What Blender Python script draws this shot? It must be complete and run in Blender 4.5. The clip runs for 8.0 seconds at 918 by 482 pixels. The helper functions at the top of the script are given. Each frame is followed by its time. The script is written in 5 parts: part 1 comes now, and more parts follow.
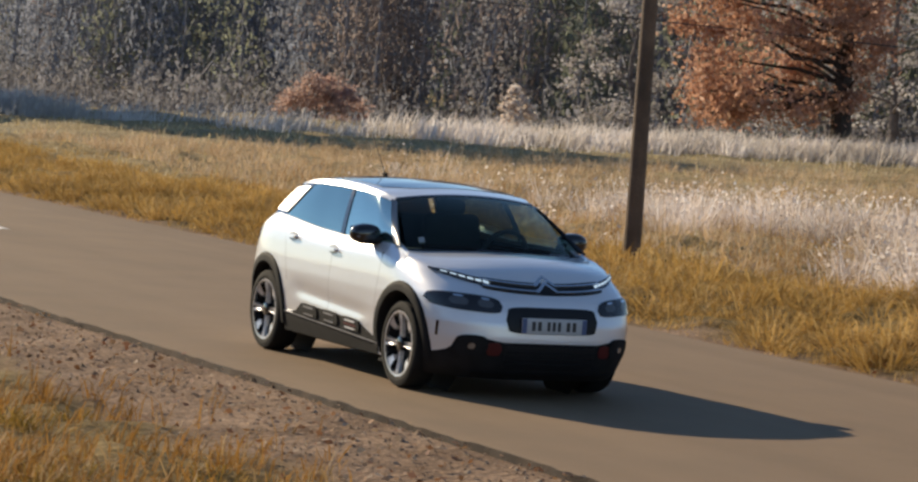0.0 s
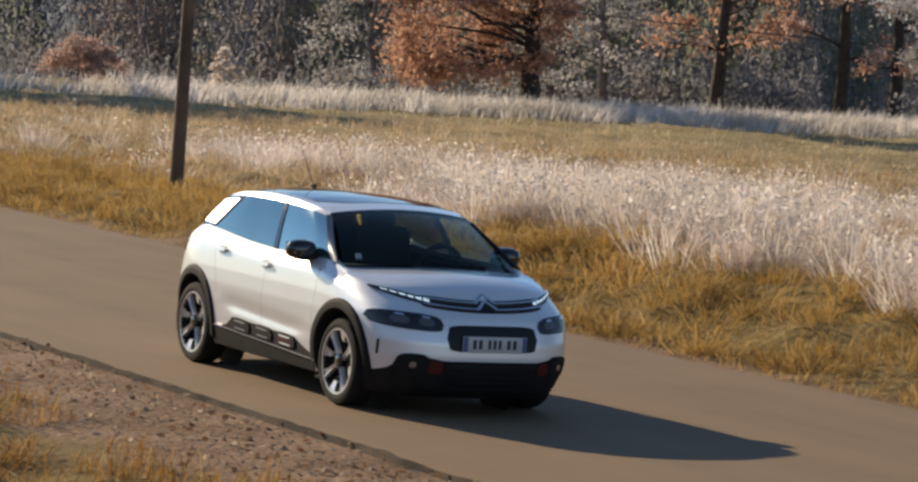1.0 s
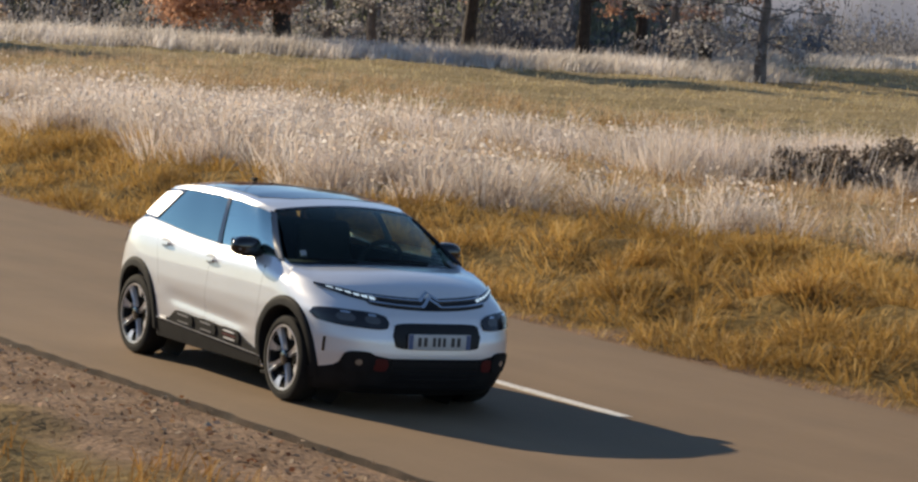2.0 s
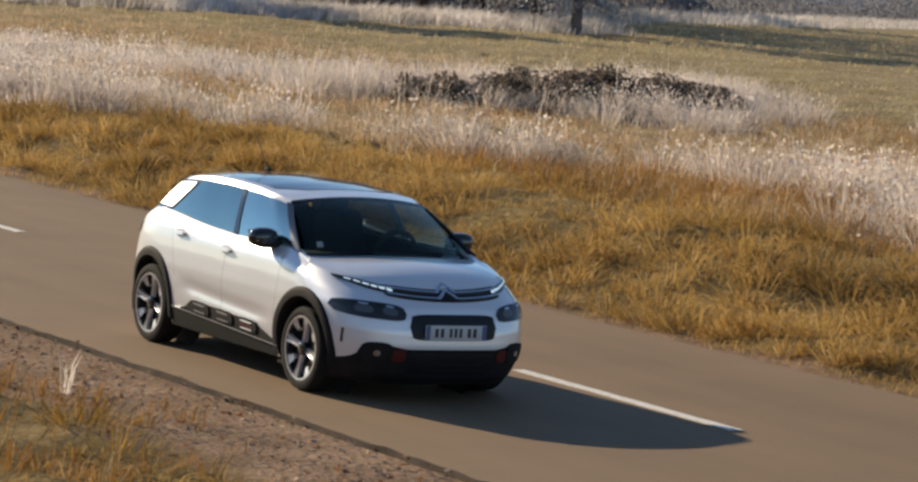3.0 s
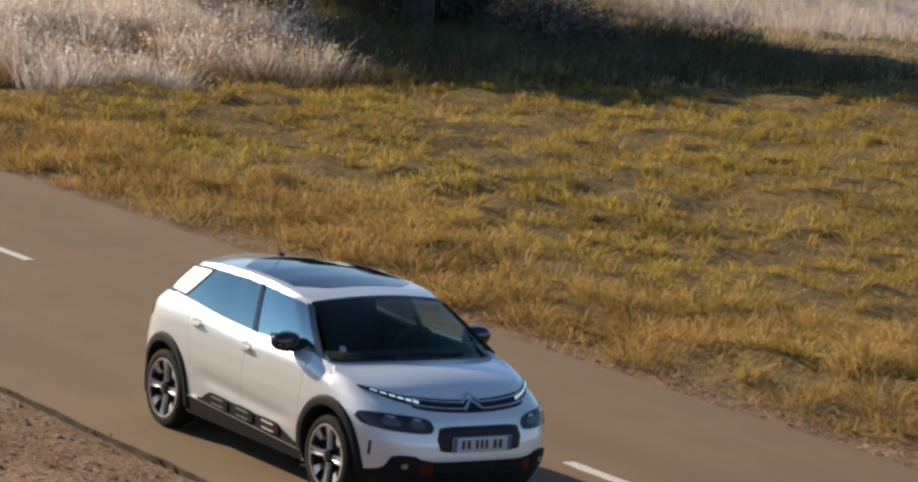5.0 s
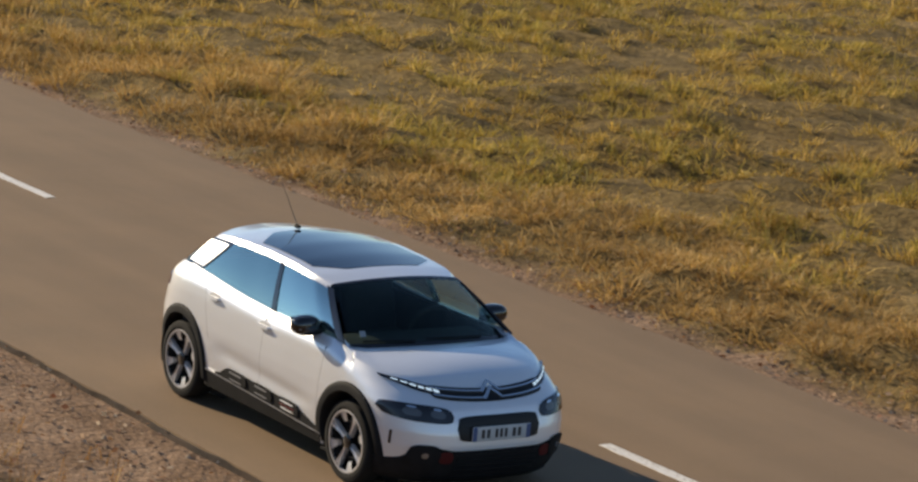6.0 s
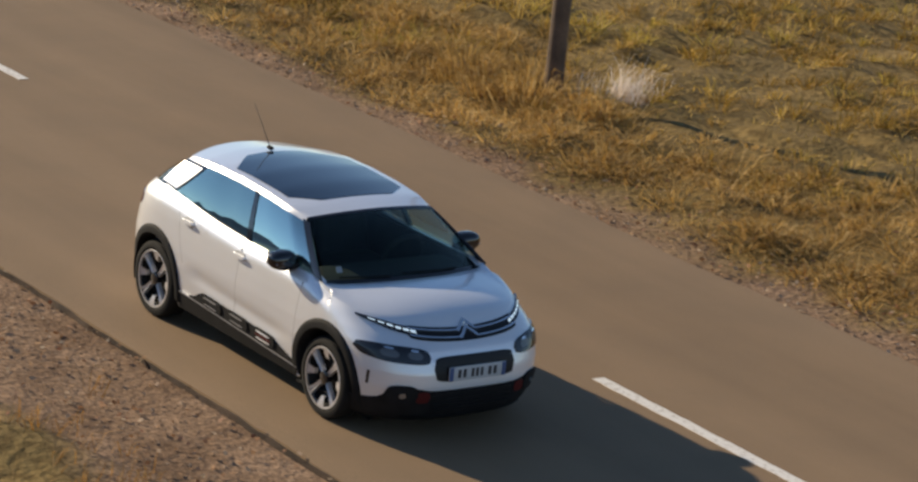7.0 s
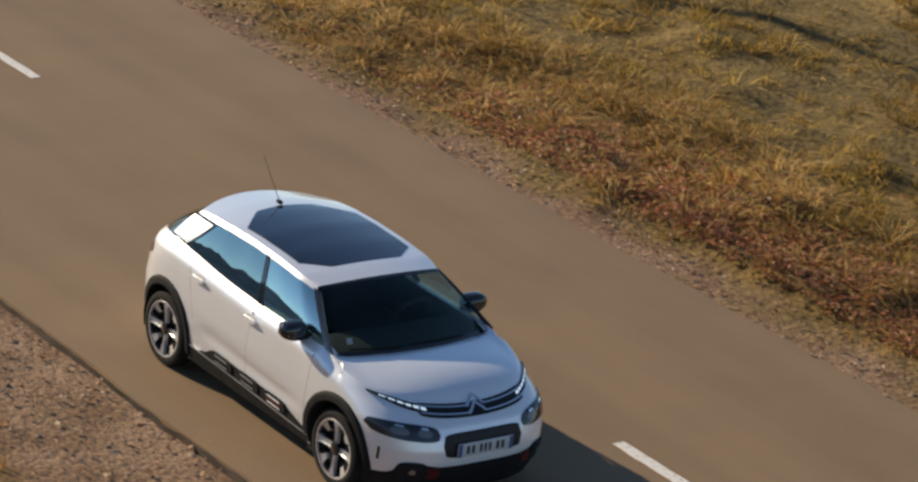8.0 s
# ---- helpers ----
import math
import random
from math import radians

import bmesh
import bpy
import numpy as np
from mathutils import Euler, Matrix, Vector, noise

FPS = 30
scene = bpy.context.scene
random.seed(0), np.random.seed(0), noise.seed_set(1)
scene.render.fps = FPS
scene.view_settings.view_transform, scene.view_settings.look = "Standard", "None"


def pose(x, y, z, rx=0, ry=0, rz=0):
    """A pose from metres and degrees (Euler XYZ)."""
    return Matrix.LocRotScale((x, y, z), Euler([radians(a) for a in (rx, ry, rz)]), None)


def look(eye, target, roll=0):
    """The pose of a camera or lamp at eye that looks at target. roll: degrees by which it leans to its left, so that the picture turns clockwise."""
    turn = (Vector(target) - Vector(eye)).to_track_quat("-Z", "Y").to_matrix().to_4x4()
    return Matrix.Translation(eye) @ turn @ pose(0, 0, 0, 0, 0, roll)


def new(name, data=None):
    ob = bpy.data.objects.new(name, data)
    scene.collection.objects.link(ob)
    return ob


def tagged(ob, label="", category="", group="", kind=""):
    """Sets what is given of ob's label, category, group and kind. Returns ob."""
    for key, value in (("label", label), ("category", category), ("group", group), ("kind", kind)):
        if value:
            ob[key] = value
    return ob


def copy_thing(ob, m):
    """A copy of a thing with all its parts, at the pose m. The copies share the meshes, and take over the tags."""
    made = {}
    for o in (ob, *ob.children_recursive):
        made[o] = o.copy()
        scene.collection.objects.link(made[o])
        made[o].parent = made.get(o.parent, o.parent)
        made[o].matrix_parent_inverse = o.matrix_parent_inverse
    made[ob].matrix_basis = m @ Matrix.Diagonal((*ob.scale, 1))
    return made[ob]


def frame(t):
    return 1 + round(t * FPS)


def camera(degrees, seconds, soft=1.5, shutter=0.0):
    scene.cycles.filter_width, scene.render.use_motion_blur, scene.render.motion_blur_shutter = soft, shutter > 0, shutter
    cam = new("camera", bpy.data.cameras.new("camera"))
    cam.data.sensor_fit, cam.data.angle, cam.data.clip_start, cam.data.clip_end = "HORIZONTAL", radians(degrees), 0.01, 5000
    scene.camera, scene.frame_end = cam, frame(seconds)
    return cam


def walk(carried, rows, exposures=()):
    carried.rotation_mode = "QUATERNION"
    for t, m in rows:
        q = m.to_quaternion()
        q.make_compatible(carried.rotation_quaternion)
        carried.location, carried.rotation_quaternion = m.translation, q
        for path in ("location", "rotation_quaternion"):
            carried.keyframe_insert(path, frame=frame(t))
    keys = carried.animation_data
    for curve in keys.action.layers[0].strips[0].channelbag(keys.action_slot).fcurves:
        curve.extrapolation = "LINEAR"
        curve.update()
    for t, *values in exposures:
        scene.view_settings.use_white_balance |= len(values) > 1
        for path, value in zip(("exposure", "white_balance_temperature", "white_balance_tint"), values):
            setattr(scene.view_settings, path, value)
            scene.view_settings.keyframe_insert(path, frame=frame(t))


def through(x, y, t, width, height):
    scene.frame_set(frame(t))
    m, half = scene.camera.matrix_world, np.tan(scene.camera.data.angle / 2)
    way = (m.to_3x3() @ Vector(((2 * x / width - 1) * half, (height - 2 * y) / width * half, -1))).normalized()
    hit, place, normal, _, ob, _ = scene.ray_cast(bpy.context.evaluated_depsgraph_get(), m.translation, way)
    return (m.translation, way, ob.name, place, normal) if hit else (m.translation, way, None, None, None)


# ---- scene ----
import functools

cam = camera(16.343, 8.0, soft=2.5, shutter=0.06)
walk(cam, [
    (0.0, pose(22.297, -10.650, 2.309, 86.998, -4.108, 64.213)),
    (0.2, pose(24.239, -10.814, 2.370, 86.926, -4.115, 63.659)),
    (0.5, pose(27.158, -11.058, 2.468, 86.777, -4.137, 62.726)),
    (0.8, pose(30.130, -11.267, 2.565, 86.680, -4.192, 61.804)),
    (1.0, pose(32.181, -11.428, 2.648, 86.530, -4.248, 61.062)),
    (1.5, pose(37.553, -11.803, 2.899, 86.033, -4.443, 59.604)),
    (2.8, pose(52.890, -12.441, 3.189, 85.197, -4.495, 58.664)),
    (3.0, pose(55.232, -12.557, 3.247, 85.038, -4.497, 58.539)),
    (3.2, pose(57.597, -12.677, 3.322, 84.892, -4.508, 58.379)),
    (3.5, pose(61.272, -12.876, 3.461, 84.793, -4.556, 58.025)),
    (3.8, pose(65.007, -13.007, 3.752, 84.472, -4.601, 57.745)),
    (4.0, pose(67.524, -13.079, 3.997, 84.209, -4.616, 57.520)),
    (4.4, pose(72.599, -13.220, 4.461, 83.598, -4.566, 57.119)),
    (4.5, pose(73.862, -13.258, 4.590, 83.395, -4.556, 57.007)),
    (4.8, pose(77.630, -13.378, 4.993, 82.620, -4.531, 56.823)),
    (5.0, pose(80.118, -13.440, 5.264, 82.056, -4.534, 56.798)),
    (5.2, pose(82.591, -13.499, 5.538, 81.394, -4.556, 56.816)),
    (6.3, pose(96.160, -13.855, 6.998, 77.269, -5.067, 56.049)),
    (6.5, pose(98.594, -13.924, 7.294, 76.211, -5.169, 55.769)),
    (6.7, pose(101.021, -13.991, 7.618, 75.217, -5.281, 55.527)),
    (7.0, pose(104.641, -14.103, 8.166, 73.775, -5.463, 55.035)),
    (7.5, pose(110.684, -14.251, 9.156, 72.014, -5.748, 54.570)),
    (7.7, pose(113.136, -14.307, 9.615, 71.243, -5.872, 54.513)),
    (8.0, pose(116.818, -14.377, 10.381, 69.894, -6.075, 54.581)),
])

# ---- light ----
SUN_TO = Vector((-2.35, -0.75, 1.0)).normalized()
world = bpy.data.worlds.new("sky")
scene.world = world
world.use_nodes = True
sky = world.node_tree.nodes.new("ShaderNodeTexSky")
sky.sky_type = "NISHITA"
sky.sun_disc = False
sky.air_density = 0.8
sky.dust_density = 0.0
sky.ozone_density = 2.0
sky.sun_elevation = math.asin(SUN_TO.z)
sky.sun_rotation = math.atan2(SUN_TO.x, SUN_TO.y)
world.node_tree.links.new(sky.outputs[0], world.node_tree.nodes["Background"].inputs[0])
world.node_tree.nodes["Background"].inputs[1].default_value = 0.105
sun = new("sun", bpy.data.lights.new("sun", "SUN"))
sun.data.energy = 5.0
sun.data.angle = radians(0.6)
sun.data.color = (1.0, 0.83, 0.585)
sun.matrix_world = look(SUN_TO * 50, (0, 0, 0))
scene.view_settings.exposure = 0.32


# ---- materials ----
def tree_of(name):
    m = bpy.data.materials.new(name)
    m.use_nodes = True
    return m, m.node_tree, m.node_tree.nodes["Principled BSDF"]


def noise_mix(nt, coord, scale, c0, c1, lo=0.35, hi=0.65, detail=4.0):
    """Colour output that mixes c0 and c1 by noise."""
    n = nt.nodes.new("ShaderNodeTexNoise")
    n.inputs["Scale"].default_value = scale
    n.inputs["Detail"].default_value = detail
    nt.links.new(coord, n.inputs["Vector"])
    r = nt.nodes.new("ShaderNodeValToRGB")
    r.color_ramp.elements[0].position, r.color_ramp.elements[1].position = lo, hi
    r.color_ramp.elements[0].color, r.color_ramp.elements[1].color = (*c0, 1), (*c1, 1)
    nt.links.new(n.outputs["Fac"], r.inputs["Fac"])
    return r.outputs["Color"]


def mixed(nt, kind, a, b, fac):
    m = nt.nodes.new("ShaderNodeMix")
    m.data_type, m.blend_type = "RGBA", kind
    for sock, v in ((m.inputs[0], fac), (m.inputs[6], a), (m.inputs[7], b)):
        if isinstance(v, bpy.types.NodeSocket):
            nt.links.new(v, sock)
        elif isinstance(v, tuple):
            sock.default_value = (*v, 1)
        else:
            sock.default_value = v
    return m.outputs[2]


def bumped(nt, b, coord, scale, strength, distance=0.02):
    n = nt.nodes.new("ShaderNodeTexNoise")
    n.inputs["Scale"].default_value, n.inputs["Detail"].default_value = scale, 6.0
    nt.links.new(coord, n.inputs["Vector"])
    k = nt.nodes.new("ShaderNodeBump")
    k.inputs["Strength"].default_value, k.inputs["Distance"].default_value = strength, distance
    nt.links.new(n.outputs["Fac"], k.inputs["Height"])
    nt.links.new(k.outputs["Normal"], b.inputs["Normal"])


def surface(name, col, rough, metal=0.0, var=0.12, scale=8.0, bump=0.0, coat=0.0, fine=60.0, spec=0.5):
    """A plain finish with two scales of variation."""
    m, nt, b = tree_of(name)
    co = nt.nodes.new("ShaderNodeTexCoord").outputs["Object"]
    a = tuple(c * (1 - var) for c in col)
    d = tuple(min(1, c * (1 + var)) for c in col)
    c1 = noise_mix(nt, co, scale, a, d)
    c2 = noise_mix(nt, co, fine, tuple(1 - var * 0.6 for _ in col), (1, 1, 1))
    nt.links.new(mixed(nt, "MULTIPLY", c1, c2, 1.0), b.inputs["Base Color"])
    b.inputs["Roughness"].default_value, b.inputs["Metallic"].default_value = rough, metal
    b.inputs["Coat Weight"].default_value, b.inputs["Coat Roughness"].default_value = coat, 0.04
    b.inputs["Specular IOR Level"].default_value = spec
    if bump:
        bumped(nt, b, co, fine, bump)
    return m


def blades_mat(name, cols, through=0.35, rough=0.7):
    """Grass and leaves: a colour for each blade, part of the light passes through."""
    m, nt, b = tree_of(name)
    g = nt.nodes.new("ShaderNodeNewGeometry")
    r = nt.nodes.new("ShaderNodeValToRGB")
    r.color_ramp.elements[0].color = (*cols[0], 1)
    r.color_ramp.elements[1].color = (*cols[-1], 1)
    for k, c in enumerate(cols[1:-1]):
        r.color_ramp.elements.new((k + 1) / (len(cols) - 1)).color = (*c, 1)
    nt.links.new(g.outputs["Random Per Island"], r.inputs["Fac"])
    patchy = noise_mix(nt, g.outputs["Position"], 0.45, (0.72, 0.70, 0.66), (1.0, 1.0, 1.0), 0.38, 0.62, 3.0)
    col = mixed(nt, "MULTIPLY", r.outputs["Color"], patchy, 1.0)
    nt.links.new(col, b.inputs["Base Color"])
    b.inputs["Roughness"].default_value = rough
    b.inputs["Specular IOR Level"].default_value = 0.25
    t = nt.nodes.new("ShaderNodeBsdfTranslucent")
    nt.links.new(col, t.inputs["Color"])
    x = nt.nodes.new("ShaderNodeMixShader")
    x.inputs[0].default_value = through
    nt.links.new(b.outputs[0], x.inputs[1])
    nt.links.new(t.outputs[0], x.inputs[2])
    nt.links.new(x.outputs[0], nt.nodes["Material Output"].inputs["Surface"])
    return m


def glass_mat(name, tint, base):
    """Tinted glass: base is the share of light mirrored straight on, which grows towards a grazing view."""
    m, nt, b = tree_of(name)
    nt.nodes.remove(b)
    tr = nt.nodes.new("ShaderNodeBsdfTransparent")
    tr.inputs["Color"].default_value = (*tint, 1)
    gl = nt.nodes.new("ShaderNodeBsdfGlossy")
    gl.inputs["Roughness"].default_value = 0.02
    gl.inputs["Color"].default_value = (0.82, 1.0, 0.94, 1)
    lw = nt.nodes.new("ShaderNodeLayerWeight")
    lw.inputs["Blend"].default_value = 0.5
    pw = nt.nodes.new("ShaderNodeMath")
    pw.operation = "POWER"
    pw.inputs[1].default_value = 4.0
    nt.links.new(lw.outputs["Facing"], pw.inputs[0])
    ma = nt.nodes.new("ShaderNodeMath")
    ma.operation = "MULTIPLY_ADD"
    ma.inputs[1].default_value, ma.inputs[2].default_value = 1 - base, base
    nt.links.new(pw.outputs[0], ma.inputs[0])
    x = nt.nodes.new("ShaderNodeMixShader")
    nt.links.new(ma.outputs[0], x.inputs[0])
    nt.links.new(tr.outputs[0], x.inputs[1])
    nt.links.new(gl.outputs[0], x.inputs[2])
    nt.links.new(x.outputs[0], nt.nodes["Material Output"].inputs["Surface"])
    return m


def glow(name, col, strength):
    m, nt, b = tree_of(name)
    b.inputs["Base Color"].default_value = (0.8, 0.85, 0.9, 1)
    b.inputs["Emission Color"].default_value = (*col, 1)
    b.inputs["Emission Strength"].default_value = strength
    return m


PAINT = surface("pearl_white_paint", (0.80, 0.81, 0.84), 0.36, metal=0.38, var=0.015, coat=1.0, scale=2.0)
PLASTIC = surface("black_plastic", (0.013, 0.013, 0.014), 0.75, var=0.2, bump=0.08, fine=220.0, spec=0.18)
SURROUND = surface("surround_black", (0.008, 0.008, 0.010), 0.45, spec=0.3)
GLOSS_BLACK = surface("gloss_black", (0.012, 0.012, 0.014), 0.08, coat=0.6)
SEAM = surface("seam_grey", (0.20, 0.20, 0.21), 0.7)
ROD = surface("rod_black", (0.03, 0.03, 0.03), 0.6)
RUBBER = surface("rubber", (0.012, 0.0115, 0.011), 0.85, spec=0.25, var=0.25, bump=0.1, fine=120.0)
ALLOY = surface("alloy", (0.66, 0.65, 0.66), 0.30, metal=0.55, var=0.05)
GREY_INSERT = surface("grey_insert", (0.30, 0.30, 0.31), 0.45, metal=0.3)
DARK_METAL = surface("dark_metal", (0.008, 0.008, 0.009), 0.7, spec=0.2)
CHROME = surface("chrome", (0.82, 0.83, 0.85), 0.12, metal=1.0, var=0.03)
TRIM_WHITE = surface("trim_white", (0.85, 0.85, 0.85), 0.35, var=0.03)
HANDLE_CUP = surface("handle_cup", (0.45, 0.44, 0.43), 0.4, var=0.05, coat=0.5)
RED = surface("dull_red", (0.085, 0.008, 0.008), 0.5, spec=0.3)
TAIL_RED = surface("tail_red", (0.10, 0.008, 0.008), 0.1, coat=1.0)
BLUE = surface("plate_blue", (0.07, 0.11, 0.24), 0.4)
PLATE_INK = surface("plate_ink", (0.035, 0.035, 0.04), 0.5)
PLATE = surface("plate_white", (0.48, 0.49, 0.50), 0.45, var=0.05)
LAMP_DARK = surface("smoked_lamp", (0.022, 0.024, 0.030), 0.12, coat=0.35, spec=0.4)
LAMP_INNER = surface("lamp_inner", (0.14, 0.145, 0.15), 0.25, metal=0.6)
FOG = surface("fog_glass", (0.30, 0.31, 0.33), 0.10, metal=0.7)
STICKER = surface("sticker", (0.35, 0.37, 0.38), 0.6)
CABIN = surface("cabin_dark", (0.018, 0.018, 0.020), 0.85, var=0.2)
LINER = surface("liner_black", (0.010, 0.010, 0.010), 0.9)
GLASS = glass_mat("screen_glass", (0.74, 0.84, 0.77), 0.035)
SIDE_GLASS = glass_mat("side_glass", (0.14, 0.18, 0.19), 0.37)
FRONT_GLASS = glass_mat("front_side_glass", (0.72, 0.88, 0.80), 0.52)
ROOF_GLASS = surface("roof_glass", (0.004, 0.007, 0.016), 0.05, coat=0.4)
LED = glow("white_led", (0.72, 0.90, 1.0), 0.45)

GOLD = blades_mat("dry_golden_grass", [(0.490, 0.297, 0.082), (0.650, 0.418, 0.135), (0.559, 0.347, 0.100), (0.809, 0.578, 0.250), (0.388, 0.231, 0.064)])
BROWN_GRASS = blades_mat("brown_verge_grass", [(0.30, 0.15, 0.04), (0.50, 0.26, 0.06), (0.36, 0.18, 0.045), (0.60, 0.42, 0.20)])
FROST = blades_mat("frosted_tall_grass", [(0.84, 0.72, 0.63), (0.92, 0.84, 0.79), (0.76, 0.60, 0.47), (0.94, 0.91, 0.90), (0.87, 0.76, 0.69)], 0.5)
STRAW = blades_mat("straw_tall_grass", [(0.62, 0.44, 0.26), (0.74, 0.58, 0.40), (0.52, 0.34, 0.17), (0.80, 0.68, 0.54)], 0.45)
LAWN = blades_mat("short_olive_grass", [(0.502, 0.332, 0.064), (0.730, 0.480, 0.108), (0.433, 0.305, 0.054), (0.935, 0.654, 0.206), (0.296, 0.207, 0.039)])
LAWN_GREEN = blades_mat("dull_green_grass", [(0.487, 0.367, 0.073), (0.638, 0.464, 0.098), (0.383, 0.302, 0.059), (0.835, 0.594, 0.176)])
LAWN_BROWN = blades_mat("brown_olive_grass", [(0.319, 0.202, 0.035), (0.479, 0.294, 0.059), (0.251, 0.174, 0.029), (0.661, 0.414, 0.118), (0.171, 0.109, 0.022)])
# tree shade is put into this darker grass colour
SHADE_GRASS = blades_mat("shade_dark_grass", [(0.10, 0.105, 0.05), (0.15, 0.15, 0.07), (0.085, 0.085, 0.045), (0.22, 0.20, 0.12)])
MEADOW = blades_mat("meadow_grass", [(0.60, 0.47, 0.25), (0.72, 0.59, 0.37), (0.52, 0.42, 0.19), (0.80, 0.70, 0.52)])
OAK_LEAF = blades_mat("orange_oak_leaves", [(0.52, 0.285, 0.19), (0.62, 0.37, 0.26), (0.46, 0.25, 0.165), (0.74, 0.52, 0.41)], 0.5)
PINK_LEAF = blades_mat("rust_frosted_leaves", [(0.56, 0.38, 0.32), (0.66, 0.48, 0.42), (0.50, 0.32, 0.26), (0.74, 0.62, 0.57)], 0.5)
FROST_TWIG = blades_mat("frosted_twigs", [(0.476, 0.442, 0.442), (0.578, 0.561, 0.561), (0.391, 0.357, 0.365), (0.663, 0.654, 0.663)], 0.4)
GREEN_LEAF = blades_mat("green_yellow_leaves", [(0.34, 0.33, 0.09), (0.48, 0.44, 0.15), (0.24, 0.26, 0.07), (0.66, 0.60, 0.36), (0.34, 0.34, 0.12)], 0.7)
DARK_LEAF = blades_mat("dark_leaves", [(0.035, 0.05, 0.022), (0.06, 0.075, 0.035), (0.05, 0.05, 0.03), (0.16, 0.13, 0.10)], 0.2)
# distant woods: haze is put into these pale, low-contrast colours
WOODS_LEAF = blades_mat("haze_grey_woods", [(0.244, 0.248, 0.281), (0.269, 0.273, 0.311), (0.227, 0.231, 0.260), (0.256, 0.244, 0.265)], 0.6)
WOODS_BROWN = blades_mat("haze_brown_woods", [(0.311, 0.260, 0.256), (0.336, 0.286, 0.277), (0.294, 0.252, 0.248), (0.361, 0.311, 0.307)], 0.6)
WOODS_BLUE = blades_mat("haze_blue_woods", [(0.269, 0.297, 0.365), (0.302, 0.330, 0.399), (0.246, 0.269, 0.331)], 0.5)
WOODS_GREEN = blades_mat("haze_olive_conifers", [(0.28, 0.30, 0.235), (0.31, 0.33, 0.25), (0.26, 0.28, 0.23)], 0.5)
SHRUB_LEAF = blades_mat("dark_shrub_leaves", [(0.14, 0.10, 0.075), (0.22, 0.17, 0.13), (0.10, 0.08, 0.06), (0.42, 0.35, 0.30)], 0.3)
FRINGE = blades_mat("white_frosted_reeds", [(0.78, 0.72, 0.68), (0.86, 0.82, 0.80), (0.70, 0.61, 0.54), (0.88, 0.86, 0.86)], 0.55)
FALLEN = blades_mat("fallen_leaves", [(0.34, 0.16, 0.07), (0.48, 0.30, 0.16), (0.26, 0.10, 0.05), (0.60, 0.48, 0.34), (0.20, 0.11, 0.06)], 0.2)
RED_FALLEN = blades_mat("reddish_fallen_leaves", [(0.36, 0.12, 0.05), (0.46, 0.19, 0.09), (0.28, 0.09, 0.045), (0.52, 0.34, 0.20)], 0.25)
PEBBLE = blades_mat("verge_stones", [(0.24, 0.155, 0.10), (0.36, 0.25, 0.165), (0.17, 0.10, 0.06), (0.46, 0.36, 0.26)], 0.0)
SOIL = surface("dark_soil", (0.050, 0.029, 0.016), 0.95, var=0.4, scale=3.0, bump=0.5)
# bark is darkened: shade on the roadside trunks is put into it
BARK = surface("bark", (0.050, 0.037, 0.030), 0.9, var=0.35, scale=5.0, bump=0.7, fine=30.0)
GREY_BARK = surface("grey_bark", (0.17, 0.145, 0.135), 0.9, var=0.3, scale=4.0, bump=0.5, fine=25.0)
# trunk grey lightened to carry the haze of distance
WOODS_BARK = surface("haze_grey_bark", (0.33, 0.315, 0.33), 0.9, var=0.3, scale=4.0)
POLE_WOOD = surface("pole_wood", (0.13, 0.085, 0.055), 0.85, var=0.3, scale=3.0, bump=0.5, fine=40.0)
# backdrop colours: the pale blue-grey includes haze
HILL = surface("haze_grey_backdrop", (0.34, 0.345, 0.38), 1.0, var=0.22, scale=0.25, fine=2.5)
HAZE_HILL = surface("haze_pale_hills", (0.46, 0.44, 0.46), 1.0, var=0.12, scale=0.05, fine=0.6)
CABLE = surface("cable_black", (0.03, 0.03, 0.03), 0.6)


